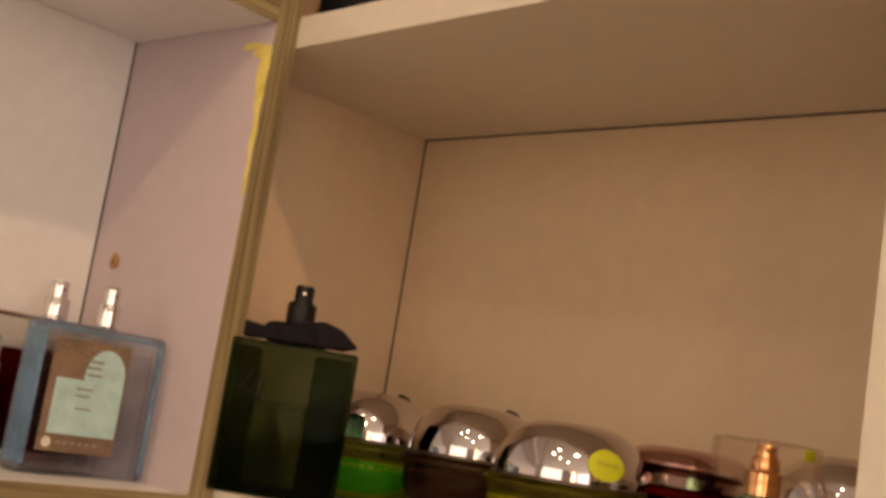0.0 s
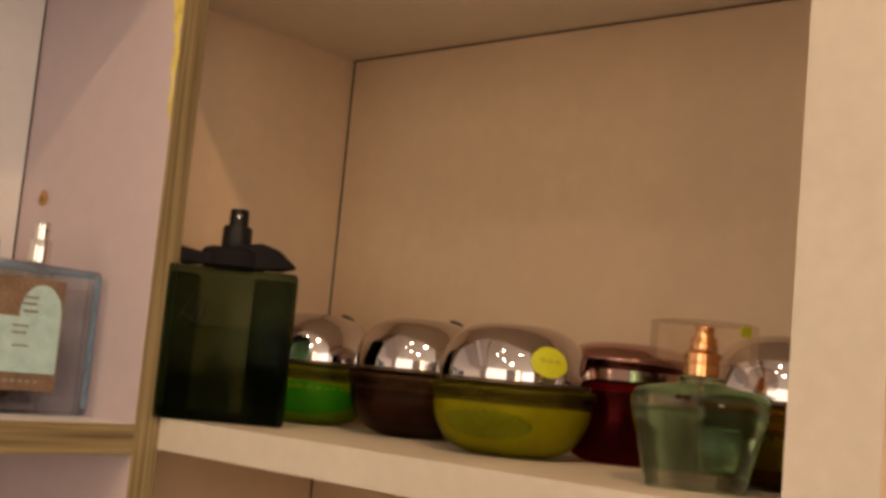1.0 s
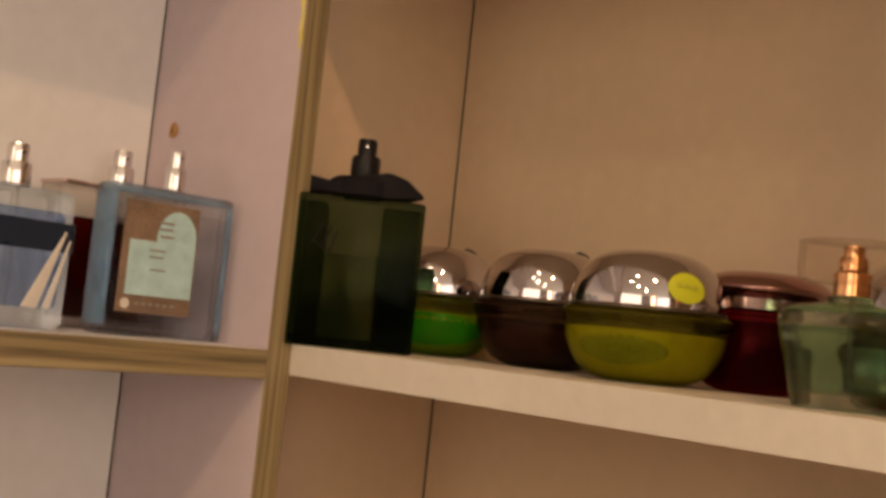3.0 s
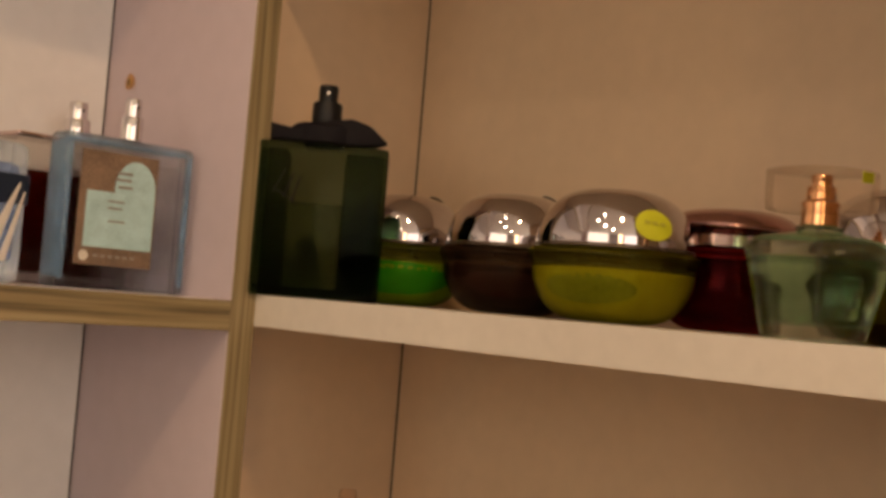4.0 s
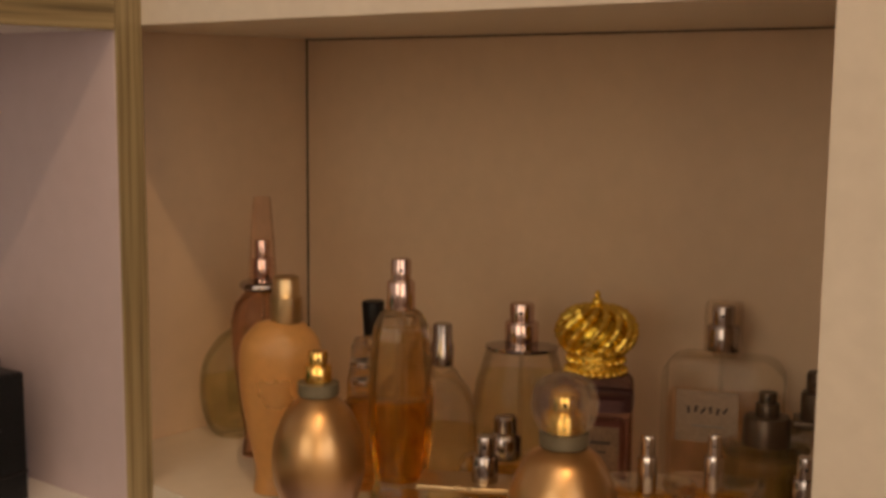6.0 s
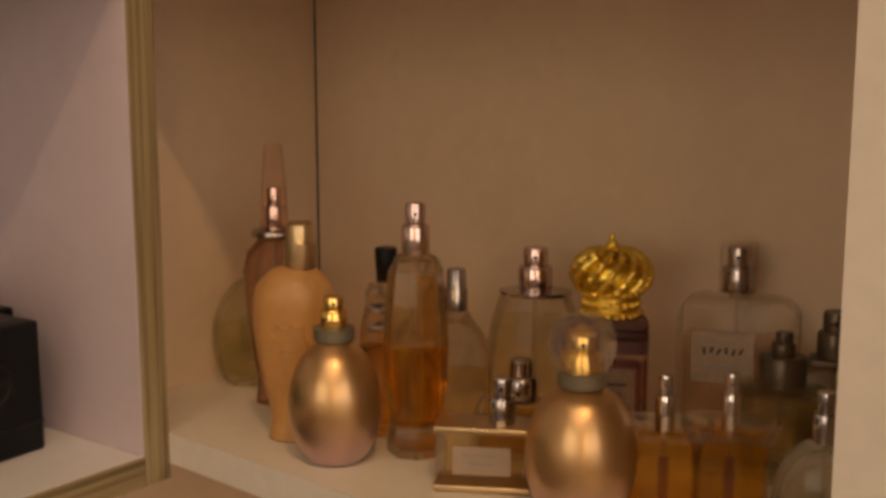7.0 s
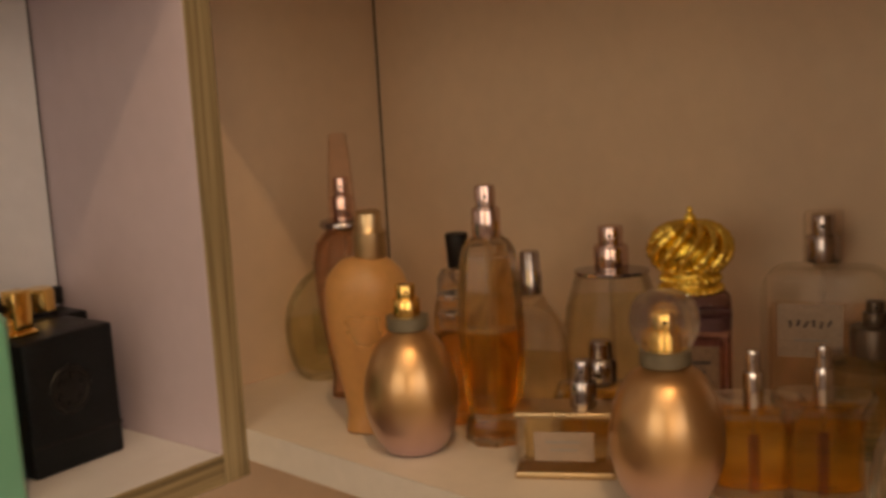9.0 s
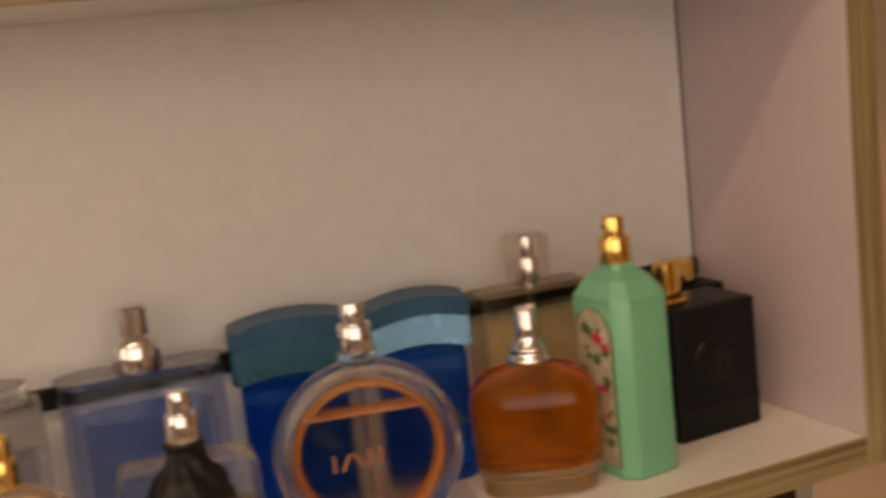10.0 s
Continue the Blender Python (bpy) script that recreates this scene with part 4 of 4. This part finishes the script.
jar = thing("perfume_bottle", "pale green glass bottle with wide dark collar", "perfume bottle", 0.571, 0.357, ZR, -65)
part("bottle_body", lathe(curve([(0, 0), (0.015, 0.0003), (0.0175, 0.006), (0.0178, 0.030), (0.0165, 0.040), (0.010, 0.0435), (0, 0.0437)], 5), 36), M_PALEGR, jar)
part("perfume", lathe([(0, 0.005), (0.0150, 0.005), (0.0150, 0.026), (0, 0.0262)], 32), M_YELLIQ, jar)
part("collar", lathe([(0.0095, 0.0438), (0.0108, 0.0442), (0.0108, 0.0555), (0.0098, 0.0572), (0.006, 0.0575)], 36), M_DARKCOL, jar, "wide dark collar")
part("glass_lip", lathe([(0.0150, 0.0385), (0.0190, 0.0398), (0.0195, 0.0430), (0.0130, 0.0442)], 40), M_CLEAR, jar)
sprayer(jar, 0, 0, 0.0570, 0.0042, 0.0115, M_DARKCOL)

nz = thing("perfume_bottle", "clear bottle with stepped dark bronze sprayer", "perfume bottle", 0.585, 0.3385, ZR, -70)
part("bottle_body", block(0.034, 0.022, 0, 0.052, 0.004, 3), M_GREY, nz)
part("perfume", block(0.028, 0.016, 0.005, 0.036, 0.003), M_PALEAMB, nz)
part("shoulder", block(0.022, 0.016, 0.0523, 0.056, 0.001), M_DARKCOL, nz)
sprayer(nz, 0, 0, 0.056, 0.0062, 0.022, M_DARKCOL)

rnd = thing("perfume_bottle", "round thick clear glass bottle with grey sprayer", "perfume bottle", 0.470, 0.3025, ZR, -68)
rnd.scale = (0.84, 0.84, 1.0)
part("bottle_body", lathe(curve([(0, 0), (0.012, 0.0003), (0.0180, 0.008), (0.0215, 0.026), (0.0190, 0.043), (0.0110, 0.053), (0.0060, 0.0550), (0, 0.0552)], 6), 44, 1.0, 0.7), M_RIMGL, rnd)
part("inner_bulb", lathe(curve([(0, 0.008), (0.008, 0.009), (0.0135, 0.018), (0.0135, 0.034), (0.006, 0.044), (0, 0.0445)], 5), 36, 1.0, 0.6), M_YELLIQ, rnd)
sprayer(rnd, 0, 0, 0.055, 0.0042, 0.019, M_SMOKE)

# ================= lower left shelf =================
ZL = 1.0652
bb = thing("perfume_bottle", "black square bottle with embossed crest and gold sprayer", "perfume bottle", 0.3805, 0.7020, ZL, 3)
part("bottle_body", block(0.053, 0.038, 0, 0.068, 0.002), M_BLKLEATHER, bb)
cr = part("crest", lathe([(0.0125, 0), (0.0118, 0.0008), (0.0095, 0.0009), (0.0090, 0.0003), (0.007, 0.0004), (0.005, 0.0010), (0, 0.0012)], 28, wob=lambda a, z: 1 + 0.05 * math.cos(12 * a)), M_BLACK, bb, "embossed round crest", at=pose(-0.002, -0.0190, 0.040, 90))
for a in (20, 80, 140, 200, 260, 320):
    part("crest_boss", lathe([(0.0018, 0), (0.0014, 0.0010), (0, 0.0012)], 10), M_BLACK, cr, at=pose(0.0068 * math.cos(radians(a)), 0.0068 * math.sin(radians(a)), 0.0004))
part("plinth_line", box(-0.0262, -0.0194, 0.0150, 0.0262, -0.0189, 0.0165, 0.0002, 1), M_BLACK, bb)
part("gold_collar", block(0.013, 0.013, 0.068, 0.0705, 0.0006), M_GOLD, bb, at=pose(-0.014, 0, 0))
part("spray_button", block(0.0105, 0.0105, 0.0705, 0.0905, 0.0012), M_GOLD, bb, "square gold sprayer", at=pose(-0.014, 0, 0))
part("gold_stem", block(0.006, 0.008, 0.0680, 0.0760, 0.001), M_DULLGOLD, bb, at=pose(-0.0216, 0.002, 0))
gc = thing("perfume_bottle", "dark bottle with gold ring cap behind the black one", "perfume bottle", 0.404, 0.7425, ZL, 0)
part("bottle_body", block(0.040, 0.026, 0, 0.066, 0.002), M_BLKLEATHER, gc)
part("neck", lathe([(0.0085, 0.066), (0.0085, 0.0685)], 28), M_BLACK, gc)
part("cap", lathe([(0.0070, 0.0686), (0.0078, 0.069), (0.0078, 0.0790), (0.0066, 0.0805), (0, 0.0805)], 30), M_GOLD, gc, "short gold cap")

mt = thing("perfume_bottle", "tall mint green bottle with arched floral panel", "perfume bottle", 0.322, 0.677, ZL, -84)
part("bottle_body", prism(chamfered(0.041, 0.034, 0.0065), 0, 0.084, 0.0012), M_MINTPAINT, mt)
bm = bmesh.new()
rings = []
for k, z in ((1.0, 0.0838), (0.985, 0.0862), (0.70, 0.0942), (0.40, 0.0982), (0.34, 0.1010)):
    rings.append([bm.verts.new((x * k, y * k, z)) for x, y in chamfered(0.0408, 0.0338, 0.0065)])
for a, b in zip(rings, rings[1:]):
    for i in range(8):
        bm.faces.new((a[i], a[(i + 1) % 8], b[(i + 1) % 8], b[i]))
bm.faces.new(rings[-1])
bm.faces.new(rings[0])
part("shoulder", bm, M_MINTPAINT, mt, smooth=False)
arch = [(-0.0128, 0.006), (0.0128, 0.006), (0.0128, 0.0685)] + [(0.0128 * math.cos(a), 0.0685 + 0.0128 * math.sin(a)) for a in [i * math.pi / 10 for i in range(1, 10)]] + [(-0.0128, 0.0685)]
ar = part("floral_panel", plate(arch, 0.0008, 0.0002), M_FLORAL, mt, "cream panel printed with red flowers", at=pose(0, -0.0176, 0))
part("arch_rim", plate([(x * 1.1, z * 1.012 - 0.0006) for x, z in arch], 0.0005, 0.0001), M_LEAF, mt, at=pose(0, -0.0173, 0))
rng = random.Random(4)
for i in range(34):
    m = M_ROSERED if i % 4 == 1 else M_LEAF
    px, pz, pr = rng.uniform(-0.011, 0.011), rng.uniform(0.012, 0.074), rng.uniform(0.0014, 0.0032)
    part("printed_flower" if m is M_ROSERED else "printed_leaf", lathe([(pr, 0), (pr * 0.9, 0.0003), (0, 0.0005)], 14, wob=lambda a, z: 1 + 0.25 * math.cos(5 * a)), m, ar, at=pose(px, -0.0002, pz, 90, 0, 0))
sprayer(mt, 0, 0, 0.1008, 0.0058, 0.0225, M_GOLD)

am = thing("perfume_bottle", "rounded amber flask with stepped silver sprayer", "perfume bottle", 0.275, 0.684, ZL, -25)
am.scale = (1.17, 1.17, 1.0)
part("bottle_body", lathe(curve([(0, 0), (0.0205, 0.0003), (0.0230, 0.003), (0.0232, 0.009), (0.0252, 0.0125), (0.0262, 0.030), (0.0256, 0.046), (0.0205, 0.0550), (0.0100, 0.0595), (0.0080, 0.061), (0, 0.0612)], 6), 48, 1.0, 0.72, squarish), M_RIMGL, am)
part("perfume", lathe(curve([(0, 0.0125), (0.0205, 0.0128), (0.0225, 0.018), (0.0238, 0.032), (0.0236, 0.0435), (0, 0.0437)], 6), 44, 1.0, 0.66, squarish), M_DEEPAMB, am)
part("spray_base", lathe(curve([(0.0085, 0.0600), (0.0095, 0.0625), (0.0080, 0.0655), (0.0078, 0.0680), (0.0058, 0.0710), (0.0052, 0.073)], 4), 36), M_SILVER, am, "stepped silver neck")
part("spray_button", lathe([(0.0046, 0.0725), (0.0048, 0.0855), (0.0040, 0.0868), (0, 0.0870)], 28), M_SILVER, am)

cl = thing("perfume_bottle", "clear rectangular bottle with clear square cap", "perfume bottle", 0.303, 0.730, ZL, -4)
part("bottle_body", block(0.062, 0.030, 0, 0.086, 0.003), M_MILKGL, cl)
part("perfume", block(0.054, 0.022, 0.007, 0.070, 0.002), M_YELLIQ, cl)
part("cap", block(0.018, 0.018, 0.0875, 0.1120, 0.001), M_THIN, cl, "clear square cap")
sprayer(cl, 0, 0, 0.086, 0.0042, 0.0255, M_SILVER)


def torus(major, minor, flat=1.0, seg=64, sides=14):
    """A ring round z; flat squeezes its section along z."""
    bm = bmesh.new()
    rows = [[bm.verts.new(((major + minor * math.cos(math.tau * k / sides)) * math.cos(math.tau * i / seg), (major + minor * math.cos(math.tau * k / sides)) * math.sin(math.tau * i / seg), flat * minor * math.sin(math.tau * k / sides))) for k in range(sides)] for i in range(seg)]
    for i in range(seg):
        for k in range(sides):
            bm.faces.new((rows[i][k], rows[(i + 1) % seg][k], rows[(i + 1) % seg][(k + 1) % sides], rows[i][(k + 1) % sides]))
    return bm


def disc_bottle(x, y, yaw):
    t = thing("perfume_bottle", "round flat clear bottle of peach perfume, copper lettering", "perfume bottle", x, y, ZL, yaw)
    up = pose(0, 0, 0.0415, 90)
    part("rim", torus(0.0372, 0.0043, 2.2), M_RIMGL, t, "thick clear glass rim", at=up)
    for side in (-1, 1):
        part("glass_face", lathe(curve([(0.0335, 0.0), (0.030, 0.0012), (0.018, 0.0022), (0, 0.0026)], 5), 56), M_THIN, t, at=up @ pose(0, 0, side * 0.0092, 0 if side > 0 else 180))
    # liquid: a disc cut off at its level, with a denser ring where it meets the rim
    out = [(0.0325 * math.cos(a), 0.0415 + 0.0325 * math.sin(a)) for a in [radians(-213 + 246 * i / 40) for i in range(41)]]
    part("perfume", plate(out, 0.015, 0.001), M_ORANGELIQ, t, at=pose(0, -0.0075, 0))
    part("inner_ring", torus(0.0312, 0.0022, 3.0), M_PEACHRING, t, "orange ring of perfume along the rim", at=up)
    part("level_line", box(-0.0270, -0.0074, 0.0598, 0.0270, 0.0074, 0.0611, 0.0005), M_PEACHRING, t, "orange perfume surface")
    part("foot", block(0.034, 0.018, 0, 0.003, 0.001), M_RIMGL, t)
    for a, b, c in ((-0.016, 0.054, 0), (-0.011, 0.054, 28), (-0.006, 0.0545, -28), (-0.001, 0.055, 10), (0.004, 0.0552, 0)):
        part("lettering_bar", box(-0.0007, -0.0003, -0.0038, 0.0007, 0, 0.0038, 0.0002, 1), M_COPPER, t, at=pose(a, -0.0124, b - 0.012, 0, c, 0))
    part("neck", lathe([(0.0075, 0.081), (0.0085, 0.083), (0.0085, 0.0865), (0.006, 0.087)], 28), M_RIMGL, t)
    sprayer(t, 0, 0, 0.0865, 0.0058, 0.0215, M_SILVER)


disc_bottle(0.186, 0.671, -14)


def wave_cap_bottle(x, y, yaw, w, h, top, glassm, capm, darkm, label):
    t = thing("perfume_bottle", label, "perfume bottle", x, y, ZL, yaw, "blue bottles with curved caps")
    part("bottle_body", prism(chamfered(w, 0.030, 0.006), 0, h, 0.002), glassm, t)
    part("perfume", prism(chamfered(w * 0.86, 0.022, 0.004), 0.005, h * 0.8, 0.001), M_NAVYLIQ, t)
    a = w * 0.56
    n = 14
    under = [(-a + 2 * a * i / n, h + 0.002 + 0.004 * math.sin(math.pi * i / n)) for i in range(n + 1)]
    over = [(a - 2 * a * i / n, top - 0.009 + 0.0075 * math.sin(math.pi * (0.10 + 0.72 * (n - i) / n))) for i in range(n + 1)]
    part("cap", plate(under + over, 0.026, 0.002), capm, t, "curved translucent blue cap", at=pose(0, -0.013, 0))
    part("cap_ridge", plate([(x * 1.01, z + 0.0015) for x, z in over] + [(x * 0.99, z - 0.0075) for x, z in over[::-1]], 0.028, 0.001), darkm, t, "dark slate cap top", at=pose(0, -0.014, 0))
    for i, (p, q) in enumerate(((0.010, 0.028), (0.013, 0.024))):
        part("raised_mark", box(-0.006, -0.0004, -0.0012, 0.006, 0, 0.0012, 0.0003, 1), M_TEALGL, t, at=pose(p, -0.0152, q + 0.008, 0, 20, 0))


wave_cap_bottle(0.239, 0.731, -16, 0.045, 0.064, 0.0935, M_NAVYGL, M_SKYCAP, M_SLATE, "deep blue bottle with sky-blue curved cap")
wave_cap_bottle(0.176, 0.738, -14, 0.050, 0.062, 0.0945, M_NAVYGL, M_TEALGL, M_SLATE, "deep blue bottle with teal curved cap")

lv = thing("perfume_bottle", "wide lavender glass bottle with stepped silver sprayer", "perfume bottle", 0.105, 0.735, ZL, -6)
part("bottle_body", prism(chamfered(0.072, 0.036, 0.008), 0, 0.082, 0.003), M_LAV, lv)
part("perfume", prism(chamfered(0.054, 0.022, 0.005), 0.008, 0.066, 0.002), M_BLUELIQ, lv)
for s in (-1, 1):
    part("shoulder_ring", lathe([(0.010, 0.0822), (0.0135, 0.0822), (0.0138, 0.0840), (0.0100, 0.0842)], 28, 1.2, 0.8), M_GREY, lv, at=pose(0.021 * s, 0, 0))
part("spray_base", lathe([(0.0105, 0.082), (0.0110, 0.083), (0.0105, 0.0945), (0.0075, 0.0985), (0.006, 0.099)], 32), M_SILVER, lv, "stepped silver neck")
part("spray_button", lathe([(0.0070, 0.0985), (0.0072, 0.1105), (0.0060, 0.1118), (0, 0.1120)], 28), M_SILVER, lv)

sm = thing("perfume_bottle", "clear bottle with carved black collar and silver sprayer", "perfume bottle", 0.107, 0.664, ZL, -10)
part("bottle_body", block(0.056, 0.026, 0, 0.060, 0.005, 3), M_CLEAR, sm)
part("perfume", block(0.048, 0.018, 0.006, 0.040, 0.003), M_PALEAMB, sm)
part("black_ornament", lathe(curve([(0.004, 0.0360), (0.0120, 0.040), (0.0158, 0.048), (0.0135, 0.056), (0.0085, 0.062), (0.0070, 0.068), (0.0080, 0.0705), (0.0066, 0.0715)], 5), 40, wob=lambda a, z: 1 + 0.10 * math.cos(7 * a + z * 300)), M_BLACK, sm, "carved black collar ornament", at=pose(0, -0.014, 0))
part("ornament_neck", lathe([(0.0066, 0.0595), (0.0066, 0.070)], 24), M_BLACK, sm)
sprayer(sm, 0, -0.014, 0.0712, 0.0050, 0.0205, M_SILVER)

lf = thing("perfume_bottle", "thick greyish clear glass bottle with rounded rim", "perfume bottle", 0.036, 0.732, ZL, -4)
part("bottle_body", block(0.052, 0.034, 0, 0.080, 0.005, 4), M_GREY, lf)
part("perfume", block(0.042, 0.024, 0.008, 0.058, 0.003), M_LAV, lf)
for z in (0.0802, 0.0846):
    part("rim_ring", lathe([(0.014, z), (0.0175, z), (0.0178, z + 0.0034), (0.0140, z + 0.0036)], 36, 1.2, 0.8), M_GREY, lf)

ay = thing("perfume_bottle", "rounded golden amber glass bottle", "perfume bottle", 0.039, 0.662, ZL, -8)
part("bottle_body", lathe(curve([(0, 0), (0.020, 0.0003), (0.0265, 0.008), (0.0285, 0.030), (0.0250, 0.052), (0.0140, 0.062), (0.0070, 0.0655), (0, 0.0657)], 5), 40, 1.0, 0.66), M_CLEAR, ay)
part("perfume", lathe(curve([(0, 0.005), (0.018, 0.006), (0.0235, 0.012), (0.0255, 0.030), (0.0225, 0.048), (0, 0.0482)], 5), 36, 1.0, 0.6), M_AMBER, ay)
sprayer(ay, 0, 0, 0.0655, 0.0045, 0.020, M_GOLD)
